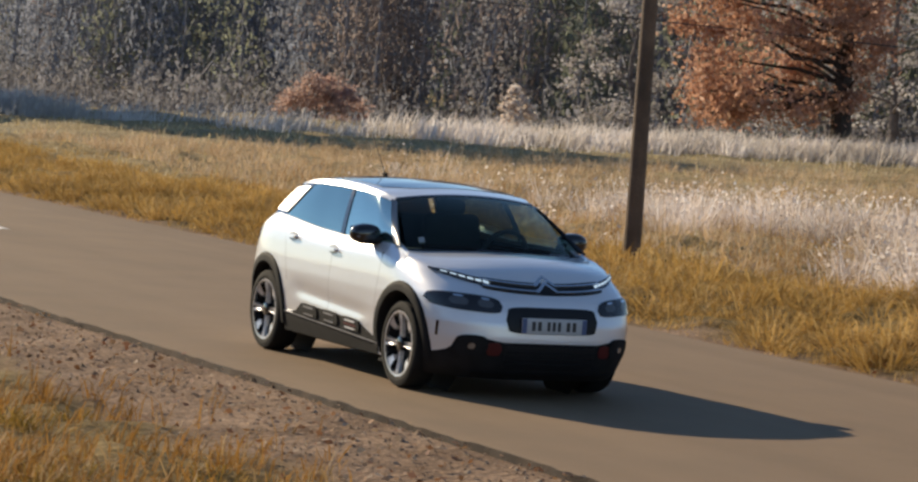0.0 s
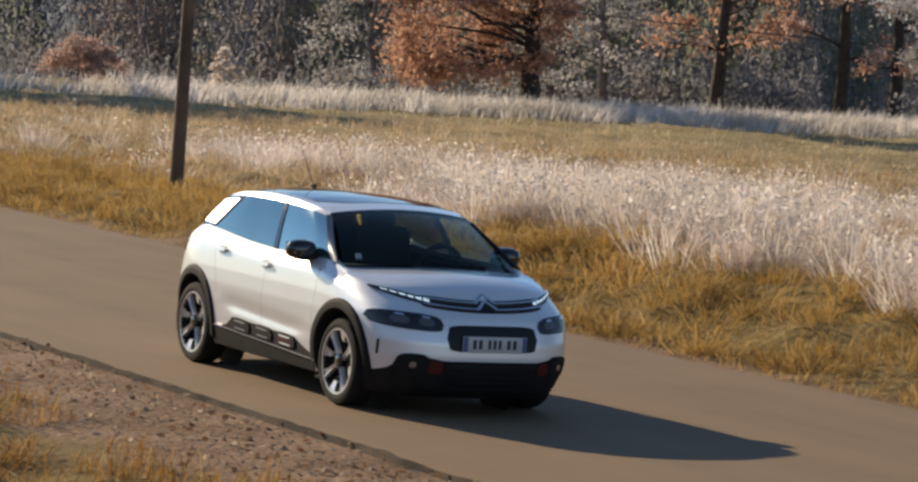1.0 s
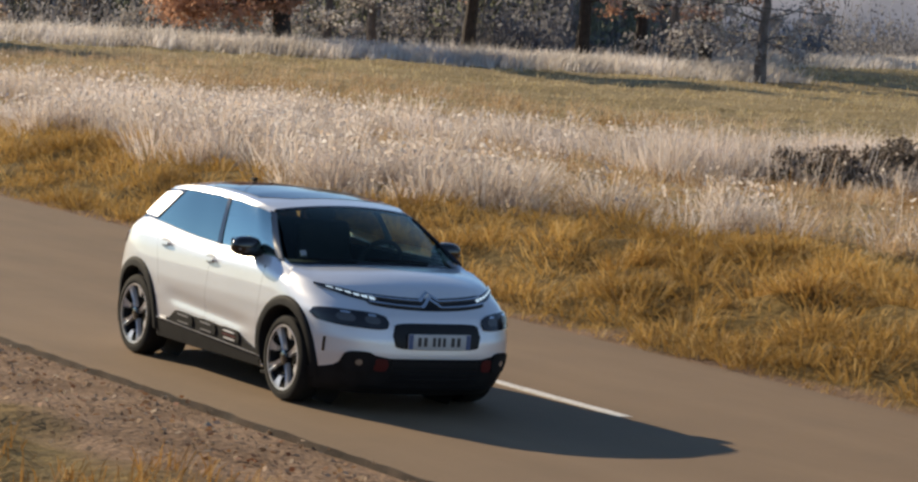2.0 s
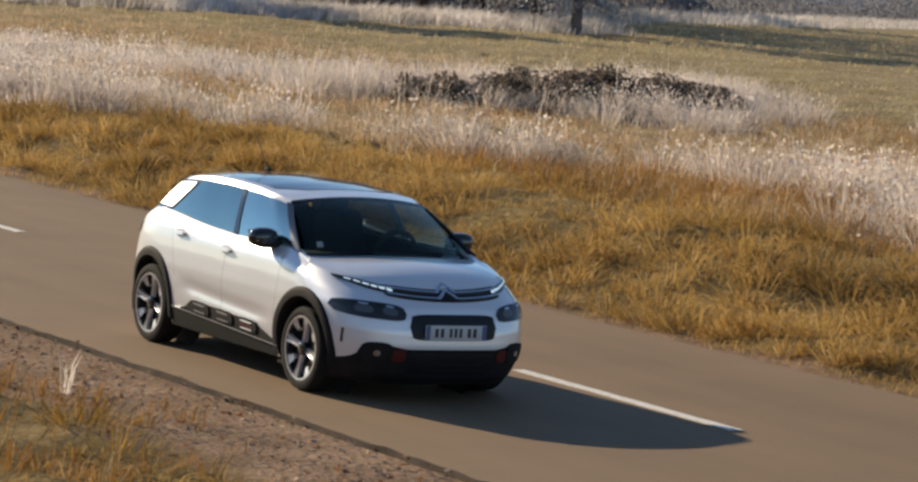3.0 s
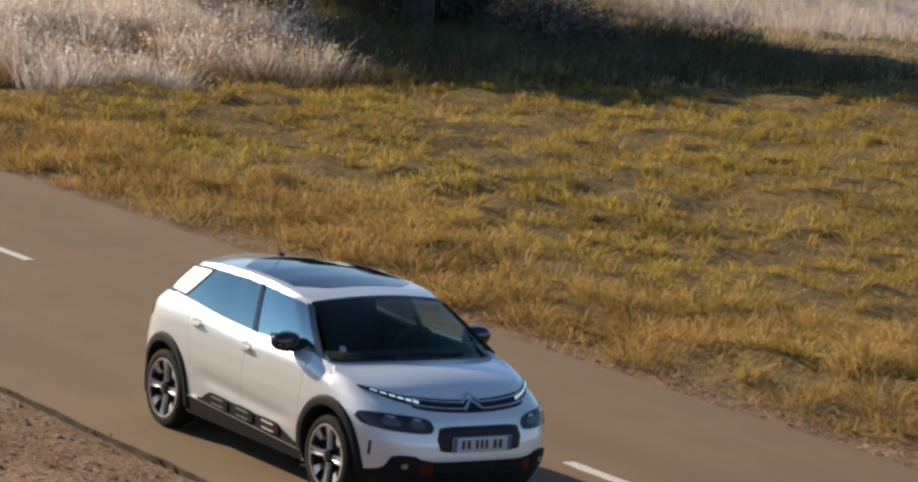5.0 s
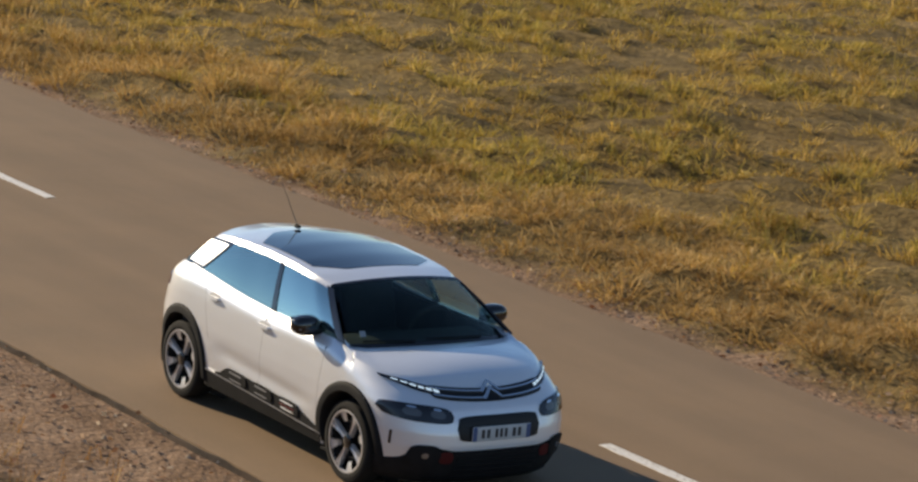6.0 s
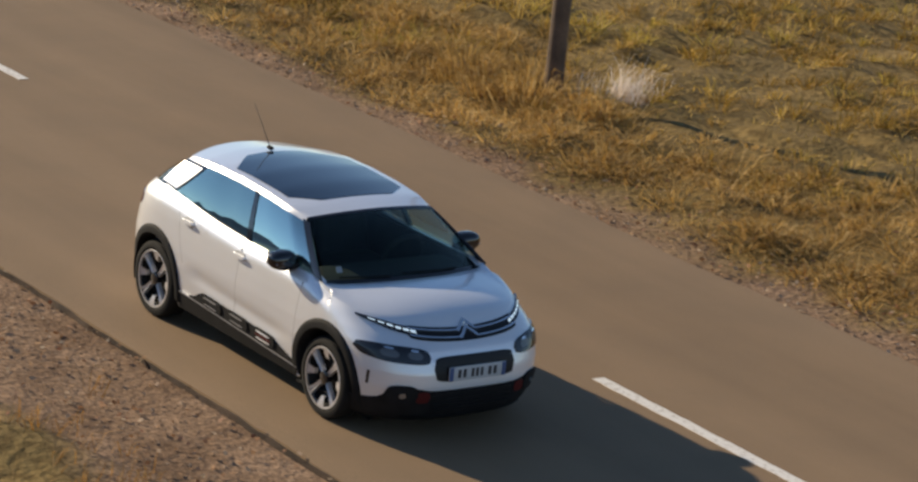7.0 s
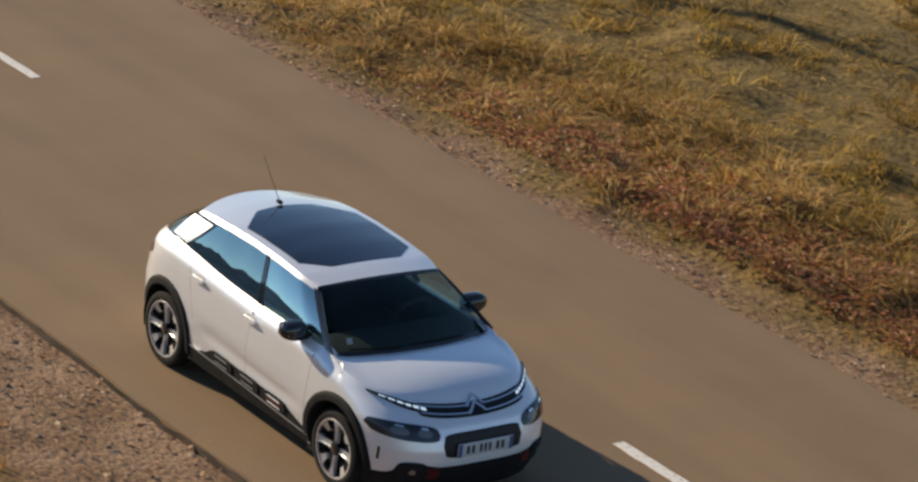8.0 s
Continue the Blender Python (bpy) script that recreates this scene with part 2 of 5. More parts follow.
def ground_material():
    m, nt, b = tree_of("ground_soil_and_turf")
    pos = nt.nodes.new("ShaderNodeNewGeometry").outputs["Position"]
    far = noise_mix(nt, pos, 0.12, (0.20, 0.138, 0.048), (0.29, 0.21, 0.09), 0.4, 0.6)
    near = noise_mix(nt, pos, 1.6, (0.085, 0.056, 0.018), (0.28, 0.185, 0.060), 0.35, 0.65, 6.0)
    turf = mixed(nt, "MIX", far, near, 0.5)
    # the mown meadow before the woods is paler than the grass past the trees
    sx = nt.nodes.new("ShaderNodeSeparateXYZ")
    nt.links.new(pos, sx.inputs[0])
    west = nt.nodes.new("ShaderNodeMapRange")
    west.inputs["From Min"].default_value, west.inputs["From Max"].default_value = 34.0, 22.0
    nt.links.new(sx.outputs["X"], west.inputs["Value"])
    pale = noise_mix(nt, pos, 0.25, (0.30, 0.225, 0.105), (0.42, 0.33, 0.18), 0.35, 0.65, 5.0)
    field = nt.nodes.new("ShaderNodeMapRange")
    field.inputs["From Min"].default_value, field.inputs["From Max"].default_value = 7.0, 11.0
    nt.links.new(sx.outputs["Y"], field.inputs["Value"])
    mown = nt.nodes.new("ShaderNodeMath")
    mown.operation = "MULTIPLY"
    nt.links.new(west.outputs[0], mown.inputs[0])
    nt.links.new(field.outputs[0], mown.inputs[1])
    turf = mixed(nt, "MIX", turf, pale, mown.outputs[0])
    fine = noise_mix(nt, pos, 9.0, (0.55, 0.52, 0.48), (1.0, 1.0, 1.0), 0.35, 0.6, 6.0)
    turf = mixed(nt, "MULTIPLY", turf, fine, 1.0)
    gravel = noise_mix(nt, pos, 26.0, (0.17, 0.108, 0.068), (0.36, 0.242, 0.155), 0.35, 0.65, 8.0)
    gravel = mixed(nt, "MULTIPLY", gravel, noise_mix(nt, pos, 1.3, (0.65, 0.6, 0.55), (1.1, 1.1, 1.1)), 1.0)
    wob = nt.nodes.new("ShaderNodeTexNoise")
    wob.inputs["Scale"].default_value = 0.8
    nt.links.new(pos, wob.inputs["Vector"])
    sep = nt.nodes.new("ShaderNodeSeparateXYZ")
    nt.links.new(pos, sep.inputs[0])
    add = nt.nodes.new("ShaderNodeMath")
    add.operation = "MULTIPLY_ADD"
    add.inputs[1].default_value = 1.4
    nt.links.new(wob.outputs["Fac"], add.inputs[0])
    nt.links.new(sep.outputs["Y"], add.inputs[2])
    ramp = nt.nodes.new("ShaderNodeMapRange")
    ramp.inputs["From Min"].default_value, ramp.inputs["From Max"].default_value = -3.0, -2.5
    nt.links.new(add.outputs[0], ramp.inputs["Value"])
    ramp2 = nt.nodes.new("ShaderNodeMapRange")
    ramp2.inputs["From Min"].default_value, ramp2.inputs["From Max"].default_value = 5.9, 5.4
    nt.links.new(add.outputs[0], ramp2.inputs["Value"])
    both = nt.nodes.new("ShaderNodeMath")
    both.operation = "MULTIPLY"
    nt.links.new(ramp.outputs[0], both.inputs[0])
    nt.links.new(ramp2.outputs[0], both.inputs[1])
    nt.links.new(mixed(nt, "MIX", turf, gravel, both.outputs[0]), b.inputs["Base Color"])
    b.inputs["Roughness"].default_value = 0.95
    b.inputs["Specular IOR Level"].default_value = 0.15
    bumped(nt, b, pos, 14.0, 0.8, 0.04)
    return m


def road_material():
    m, nt, b = tree_of("worn_asphalt")
    pos = nt.nodes.new("ShaderNodeNewGeometry").outputs["Position"]
    mp = nt.nodes.new("ShaderNodeMapping")
    mp.inputs["Scale"].default_value = (0.06, 1.0, 1.0)
    nt.links.new(pos, mp.inputs["Vector"])
    base = noise_mix(nt, mp.outputs[0], 1.1, (0.215, 0.143, 0.082), (0.265, 0.179, 0.105), 0.3, 0.7, 3.0)
    blot = noise_mix(nt, pos, 0.9, (0.93, 0.93, 0.93), (1.03, 1.02, 1.0), 0.35, 0.65, 5.0)
    grain = noise_mix(nt, pos, 90.0, (0.82, 0.82, 0.82), (1.08, 1.08, 1.08), 0.3, 0.7, 2.0)
    c = mixed(nt, "MULTIPLY", base, blot, 1.0)
    c = mixed(nt, "MULTIPLY", c, grain, 1.0)
    nt.links.new(c, b.inputs["Base Color"])
    b.inputs["Roughness"].default_value = 0.85
    b.inputs["Specular IOR Level"].default_value = 0.3
    bumped(nt, b, pos, 140.0, 0.25, 0.01)
    return m


def paint_material():
    m, nt, b = tree_of("worn_road_paint")
    pos = nt.nodes.new("ShaderNodeNewGeometry").outputs["Position"]
    c = noise_mix(nt, pos, 22.0, (0.42, 0.37, 0.31), (0.74, 0.71, 0.66), 0.32, 0.48, 6.0)
    nt.links.new(c, b.inputs["Base Color"])
    b.inputs["Roughness"].default_value = 0.7
    return m


GROUND, ROAD, ROAD_PAINT = ground_material(), road_material(), paint_material()


# ---- helpers for meshes ----
def part(name, bm, material, parent=None, label=""):
    me = bpy.data.meshes.new(name)
    bm.to_mesh(me)
    bm.free()
    me.materials.append(material)
    me.shade_smooth()
    if hasattr(me, "set_sharp_from_angle"):
        me.set_sharp_from_angle(angle=radians(38))
    ob = new(name, me)
    ob.parent = parent
    if label:
        tagged(ob, label)
    return ob


def raw_mesh(name, co, faces_n, idx, material):
    """A mesh out of arrays: corners, corners per face, and their indices."""
    me = bpy.data.meshes.new(name)
    me.vertices.add(len(co))
    me.vertices.foreach_set("co", np.ascontiguousarray(co, dtype=np.float32).ravel())
    me.loops.add(len(idx))
    me.loops.foreach_set("vertex_index", np.ascontiguousarray(idx, dtype=np.int32))
    me.polygons.add(len(faces_n))
    starts = np.concatenate([[0], np.cumsum(faces_n)[:-1]]).astype(np.int32)
    me.polygons.foreach_set("loop_start", starts)
    me.update(calc_edges=True)
    me.validate()
    me.materials.append(material)
    return new(name, me)


def sheet(bm, grid, flip=False):
    vs = [[bm.verts.new(p) for p in row] for row in grid]
    for r0, r1 in zip(vs, vs[1:]):
        for k in range(len(r0) - 1):
            q = (r0[k], r0[k + 1], r1[k + 1], r1[k])
            bm.faces.new(q[::-1] if flip else q)
    return vs


RNG = np.random.default_rng(7)


def vnoise(x, y, seed=0.0):
    """Smooth value noise over the plan, 0 to 1."""
    x, y = np.asarray(x, float), np.asarray(y, float)
    i, j = np.floor(x), np.floor(y)
    u, v = x - i, y - j
    u, v = u * u * (3 - 2 * u), v * v * (3 - 2 * v)

    def h(a, b):
        q = np.sin(a * 127.1 + b * 311.7 + seed * 74.7) * 43758.5453
        return q - np.floor(q)
    return (h(i, j) * (1 - u) + h(i + 1, j) * u) * (1 - v) + (h(i, j + 1) * (1 - u) + h(i + 1, j + 1) * u) * v


def height(x, y):
    """Ground height: level by the road, the field rises slowly away from it, with tussocks on the verges."""
    x, y = np.asarray(x, float), np.asarray(y, float)
    z = -0.035 + 0.0 * x
    z = z + np.clip(y - 5.0, 0, 2.0) * 0.05 + np.clip(y - 8.0, 0, 45.0) * 0.013
    z = z - np.clip(-3.0 - y, 0, 12.0) * 0.03
    # the ground falls away into a hollow before the far woods
    d = np.clip((-72.0 - x) / 45, 0, 1) * np.clip((y - 6) / 10, 0, 1) * np.clip((98 - y) / 25, 0, 1)
    z = z - 2.4 * d * d * (3 - 2 * d)
    # a low bank along the road, from the first pole to the second
    s = np.clip((y - 4.9) / 3.0, 0, 1)
    z = z + 0.46 * s * s * (3 - 2 * s) * np.clip((x + 8) / 9, 0, 1) * np.clip((34.2 - x) / 5, 0, 1) * np.clip((24 - y) / 14, 0, 1)
    off = np.clip((np.abs(y - 1.39) - 3.3) / 1.5, 0, 1)
    z = z + off * (0.16 * (vnoise(x * 0.3, y * 0.3, 1) - 0.5) + 0.10 * (vnoise(x * 0.9, y * 0.9, 2) - 0.5))
    lump = np.maximum(0, vnoise(x * 1.7, y * 2.6, 3) - 0.42) * 1.9
    rough = np.clip((y - 4.75) / 0.5, 0, 1) * (0.13 + 0.03 * np.clip((y - 7.5) / 2, 0, 1)) + np.clip((-2.9 - y) / 0.6, 0, 1) * 0.10
    return z + lump * rough * np.clip((60 - np.abs(y)) / 20, 0, 1)


def blades(n, x, y, h, w, lean, bend_dir=None, spread=1.0):
    """Arrays for n tapered bent blades: a quad and a tip each."""
    z = height(x, y) - 0.01
    a = RNG.uniform(0, 2 * np.pi, n)
    d = RNG.uniform(0, 2 * np.pi, n) if bend_dir is None else bend_dir + RNG.normal(0, spread, n)
    wx, wy = np.cos(a) * w / 2, np.sin(a) * w / 2
    lx, ly = np.cos(d) * lean * h, np.sin(d) * lean * h
    co = np.empty((n, 5, 3))
    co[:, 0] = np.stack([x - wx, y - wy, z], 1)
    co[:, 1] = np.stack([x + wx, y + wy, z], 1)
    mx, my, mz = x + lx * 0.35, y + ly * 0.35, z + h * 0.6
    co[:, 2] = np.stack([mx + wx * 0.8, my + wy * 0.8, mz], 1)
    co[:, 3] = np.stack([mx - wx * 0.8, my - wy * 0.8, mz], 1)
    co[:, 4] = np.stack([x + lx, y + ly, z + h * np.clip(1.05 - lean * 0.35, 0.3, 1)], 1)
    base = np.arange(n)[:, None] * 5
    idx = (base + np.array([0, 1, 2, 3, 3, 2, 4])).ravel()
    return co.reshape(-1, 3), np.tile([4, 3], n), idx


def tufts(name, per, x, y, hh, ww, lean, radius, material, label, bend_dir=None, spread=1.0):
    """Tufts of grass, per blades each, at the places x, y."""
    n = len(x) * per
    r = np.abs(RNG.normal(0, radius, n))
    a = RNG.uniform(0, 2 * np.pi, n)
    tx, ty = np.repeat(x, per), np.repeat(y, per)
    size = np.repeat(RNG.uniform(0.65, 1.25, len(x)), per)
    h = RNG.uniform(*hh, n) * size
    w = RNG.uniform(*ww, n)
    co, fn, idx = blades(n, tx + r * np.cos(a), ty + r * np.sin(a), h, w, np.abs(RNG.normal(lean, lean * 0.5, n)), bend_dir, spread)
    ob = raw_mesh(name, co, fn, idx, material)
    tagged(ob, label, "grass", kind="stuff")
    return ob


def tussocks(name, x, y, per, radius, tall, width, material, label, droop=0.9, wind=(0.0, 0.0)):
    """Rounded tussocks: blades rise from the middle and hang outwards, shorter towards the rim."""
    m = len(x)
    size = RNG.uniform(0.6, 1.4, m)
    n = m * per
    sz = np.repeat(size, per)
    a = RNG.uniform(0, 2 * np.pi, n)
    q = np.sqrt(RNG.uniform(0, 1, n))
    r = q * radius * sz * 0.55
    bx, by = np.repeat(x, per) + r * np.cos(a), np.repeat(y, per) + r * np.sin(a)
    h = RNG.uniform(*tall, n) * sz * (1.1 - 0.45 * q)
    a = a + RNG.normal(0, 0.5, n)
    out = radius * sz * (0.25 + 0.75 * q) * droop * RNG.uniform(0.5, 1.4, n)
    lx, ly = np.cos(a) * out + wind[0] * h, np.sin(a) * out + wind[1] * h
    z = height(bx, by) - 0.02
    w = RNG.uniform(*width, n)
    b = RNG.uniform(0, 2 * np.pi, n)
    wx, wy = np.cos(b) * w / 2, np.sin(b) * w / 2
    co = np.empty((n, 5, 3))
    co[:, 0] = np.stack([bx - wx, by - wy, z], 1)
    co[:, 1] = np.stack([bx + wx, by + wy, z], 1)
    co[:, 2] = np.stack([bx + lx * 0.4 + wx, by + ly * 0.4 + wy, z + h * 0.75], 1)
    co[:, 3] = np.stack([bx + lx * 0.4 - wx, by + ly * 0.4 - wy, z + h * 0.75], 1)
    co[:, 4] = np.stack([bx + lx, by + ly, z + h * RNG.uniform(0.55, 1.1, n)], 1)
    base = np.arange(n)[:, None] * 5
    ob = raw_mesh(name, co.reshape(-1, 3), np.tile([4, 3], n), (base + np.array([0, 1, 2, 3, 3, 2, 4])).ravel(), material)
    return tagged(ob, label, "grass", kind="stuff")


def quads(centres, size, flat=0.0):
    """Small four-cornered leaves at the centres, turned at random."""
    n = len(centres)
    u = RNG.normal(0, 1, (n, 3))
    u /= np.linalg.norm(u, axis=1, keepdims=True)
    v = RNG.normal(0, 1, (n, 3))
    u[:, 2] *= 1 - flat
    v[:, 2] *= 1 - flat
    v -= u * (u * v).sum(1, keepdims=True) / (u * u).sum(1, keepdims=True)
    v /= np.linalg.norm(v, axis=1, keepdims=True)
    s = (size * RNG.uniform(0.6, 1.4, n))[:, None]
    co = np.stack([centres - u * s * 0.5, centres + v * s * 0.28, centres + u * s * 0.5, centres - v * s * 0.28], 1)
    return co.reshape(-1, 3), np.full(n, 4), np.arange(n * 4)


def twigs(centres, size, width):
    """Thin upright slips at the centres."""
    n = len(centres)
    u = RNG.normal(0, 0.28, (n, 3))
    u[:, 2] = RNG.uniform(0.5, 1.0, n)
    a = RNG.uniform(0, 2 * np.pi, n)
    v = np.stack([np.cos(a), np.sin(a), np.zeros(n)], 1)
    s = (size * RNG.uniform(0.5, 1.5, n))[:, None]
    co = np.stack([centres - u * s * 0.5, centres + v * width, centres + u * s * 0.5, centres - v * width], 1)
    return co.reshape(-1, 3), np.full(n, 4), np.arange(n * 4)


def smooth_mask(x, y, s, seed):
    """Soft patches over the plan, 0 to 1."""
    v = 0.65 * vnoise(x / s * 0.55, y / s * 0.55, seed) + 0.35 * vnoise(x / s * 1.5, y / s * 1.5, seed + 9)
    return np.clip((v - 0.5) * 1.7 + 0.5, 0, 1)


# ---- ground and road ----
def build_ground():
    xs = np.concatenate([[-2500, -1200, -700, -420, -280, -200, -150], np.concatenate([np.arange(-115, -30, 0.6), np.arange(-30, 106, 0.27), np.arange(106, 135, 0.6)]), [150, 200, 280, 420, 800, 2500]])
    ys = np.concatenate([[-2500, -900, -350, -140, -60, -30, -18], np.concatenate([np.arange(-12, -7, 0.4), np.arange(-7, -1.6, 0.2), np.arange(-1.5, 4.5, 0.4), np.arange(4.5, 10, 0.22), np.arange(10, 13, 0.4), np.arange(13, 60, 0.7)]), [64, 72, 82, 95, 115, 150, 220, 400, 900, 2500]])
    X, Y = np.meshgrid(xs, ys, indexing="ij")
    Z = height(X, Y)
    inner = (Y > -1.55) & (Y < 4.35)
    Z[inner] = -0.07
    co = np.stack([X, Y, Z], -1).reshape(-1, 3)
    nx, ny = len(xs), len(ys)
    i, j = np.meshgrid(np.arange(nx - 1), np.arange(ny - 1), indexing="ij")
    a = (i * ny + j).ravel()
    idx = np.stack([a, a + ny, a + ny + 1, a + 1], 1).ravel()
    ob = raw_mesh("ground", co, np.full(len(a), 4), idx, GROUND)
    ob.data.shade_smooth()
    return tagged(ob, "dry autumn grassland with bare gravel beside the road", "ground", kind="structure")


def build_road():
    bm = bmesh.new()
    g = []
    for k in range(-700, 1100):
        x = k * 0.4
        right = -1.69 + 0.035 * noise.noise((x * 0.7, 3.1, 0)) + 0.03 * noise.noise((x * 2.9, 7.7, 0))
        left = 4.48 + 0.05 * noise.noise((x * 0.5, 9.3, 0)) + 0.04 * noise.noise((x * 2.3, 1.7, 0))
        row = [Vector((x, right - 0.02, -0.12)), Vector((x, right, -0.012))]
        for j in range(9):
            t = (j + 0.3) / 8.6
            row.append(Vector((x, right + (left - right) * t, 0.0)))
        row += [Vector((x, left, -0.012)), Vector((x, left + 0.02, -0.12))]
        g.append(row)
    sheet(bm, g)
    bmesh.ops.recalc_face_normals(bm, faces=bm.faces)
    ob = part("road", bm, ROAD)
    return tagged(ob, "worn brownish-grey asphalt country road", "road", kind="structure")


def build_dash():
    bm = bmesh.new()
    g = []
    for k in range(31):
        x = k * 0.1
        e0, e1 = 0.012 * noise.noise((x * 5, 0.3, 0)), 0.012 * noise.noise((x * 5, 4.3, 0))
        g.append([Vector((x, -0.062 + e0, -0.004)), Vector((x, -0.060 + e0, 0.005)), Vector((x, 0.060 + e1, 0.005)), Vector((x, 0.062 + e1, -0.004))])
    sheet(bm, g)
    bmesh.ops.recalc_face_normals(bm, faces=bm.faces)
    return part("road_dash", bm, ROAD_PAINT)


build_ground()
build_road()
dash = tagged(build_dash(), "worn white painted dash on the road's centre line", "road marking", "centre line dashes")
dash.location = (7.6 - 13 * 6, 1.549, 0)
for k in range(-5, 11):
    copy_thing(dash, pose(7.6 + 13 * k, 1.549, 0))


# ---- poles ----
def build_pole():
    bm = bmesh.new()
    g = []
    for k in range(15):
        t = k / 14
        r = 0.108 - 0.03 * t
        row = []
        for j in range(15):
            a = 2 * math.pi * j / 14
            rr = r * (1 + 0.03 * noise.noise((math.cos(a) * 2, math.sin(a) * 2, t * 6)))
            row.append(Vector((rr * math.cos(a), rr * math.sin(a), -0.4 + 7.4 * t)))
        g.append(row)
    sheet(bm, g)
    bm.faces.new([v for v in bm.verts if abs(v.co.z - 7.0) < 1e-4][:14])
    bmesh.ops.remove_doubles(bm, verts=bm.verts, dist=1e-4)
    bmesh.ops.recalc_face_normals(bm, faces=bm.faces)
    return part("utility_pole", bm, POLE_WOOD)


pole = tagged(build_pole(), "weathered brown wooden utility pole in the roadside grass", "pole", "roadside utility poles")
pole.matrix_basis = pose(-10.81, 7.78, 0.05, 0, 0, 0)
copy_thing(pole, pose(33.20, 7.48, 0.05, 1.3, -0.8, 60))
copy_thing(pole, pose(77.78, 6.88, 0.05, 0, 0, 130))


# ---- trees ----
def limb(bm, p, q, r0, r1, sides=7, wob=0.05, steps=5):
    """A tapered, slightly crooked limb."""
    ax = (q - p)
    m = ax.to_track_quat("Z", "Y").to_matrix()
    ln = ax.length
    g = []
    for k in range(steps + 1):
        t = k / steps
        c = p + ax * t + m @ Vector((noise.noise(p * 0.7 + Vector((t * 3, 0, 1))), noise.noise(q * 0.9 + Vector((0, t * 3, 5))), 0)) * (wob * ln * math.sin(math.pi * t))
        r = r0 + (r1 - r0) * t
        g.append([c + m @ Vector((r * math.cos(2 * math.pi * j / sides), r * math.sin(2 * math.pi * j / sides), 0)) for j in range(sides + 1)])
    sheet(bm, g)


def build_tree(kind, x, y, tall, wide, base, bark, leaf, leaves, leaf_size, label, trunk_r=0.3, clumps=40, low=0.3, thin=1.0, category="tree", shift=(0, 0)):
    """A trunk with limbs, and a crown of many small leaves in uneven clumps."""
    z0 = float(height(x, y)) - 0.1
    rnd = random.Random(int(x * 13 + y * 7))
    root = new(kind)
    root.location = (x, y, z0)
    tagged(root, label, category)
    bm = bmesh.new()
    top = Vector((rnd.uniform(-0.3, 0.3), rnd.uniform(-0.3, 0.3), tall * 0.75))
    limb(bm, Vector((0, 0, -0.3)), Vector((top.x * 0.4, top.y * 0.4, base + 0.3)), trunk_r * 1.25, trunk_r * 0.85, 9, 0.03)
    limb(bm, Vector((top.x * 0.4, top.y * 0.4, base + 0.2)), top, trunk_r * 0.85, trunk_r * 0.2, 8, 0.08)
    cents = []
    for k in range(clumps):
        a = rnd.uniform(0, 2 * math.pi)
        t = rnd.uniform(0, 1)
        zz = base * low + (tall - base * low) * t
        env = math.sin(math.pi * min(1.0, 0.18 + 0.78 * t)) ** 0.7
        rad = wide / 2 * env * math.sqrt(rnd.uniform(0.12, 1.0))
        c = Vector((rad * math.cos(a) + shift[0], rad * math.sin(a) + shift[1], zz))
        cents.append((c, rnd.uniform(0.5, 1.1) * wide * 0.13))
        if k % 2 == 0:
            s = Vector((top.x * 0.5, top.y * 0.5, max(base * 0.9, min(zz - rad * 0.35, tall * 0.7))))
            limb(bm, s, c, trunk_r * 0.28, trunk_r * 0.06, 5, 0.10)
    part("trunk", bm, bark, root)
    cc = np.array([list(c) for c, _ in cents])
    rr = np.array([r for _, r in cents])
    pick = RNG.integers(0, len(cc), leaves)
    d = RNG.normal(0, 1, (leaves, 3))
    d /= np.linalg.norm(d, axis=1, keepdims=True)
    pts = cc[pick] + d * (rr[pick] * RNG.uniform(0.1, 1.15, leaves) ** thin)[:, None] * np.array([1.2, 1.2, 0.75])
    co, fn, idx = quads(pts, leaf_size)
    crown = raw_mesh("crown", co, fn, idx, leaf)
    crown.parent = root
    return root


def woods_line(y):
    """Where the far woods end, along the meadow's far side."""
    return np.interp(y, [0, 60, 75, 190, 400], [-66, -66, -88, -190, -390])


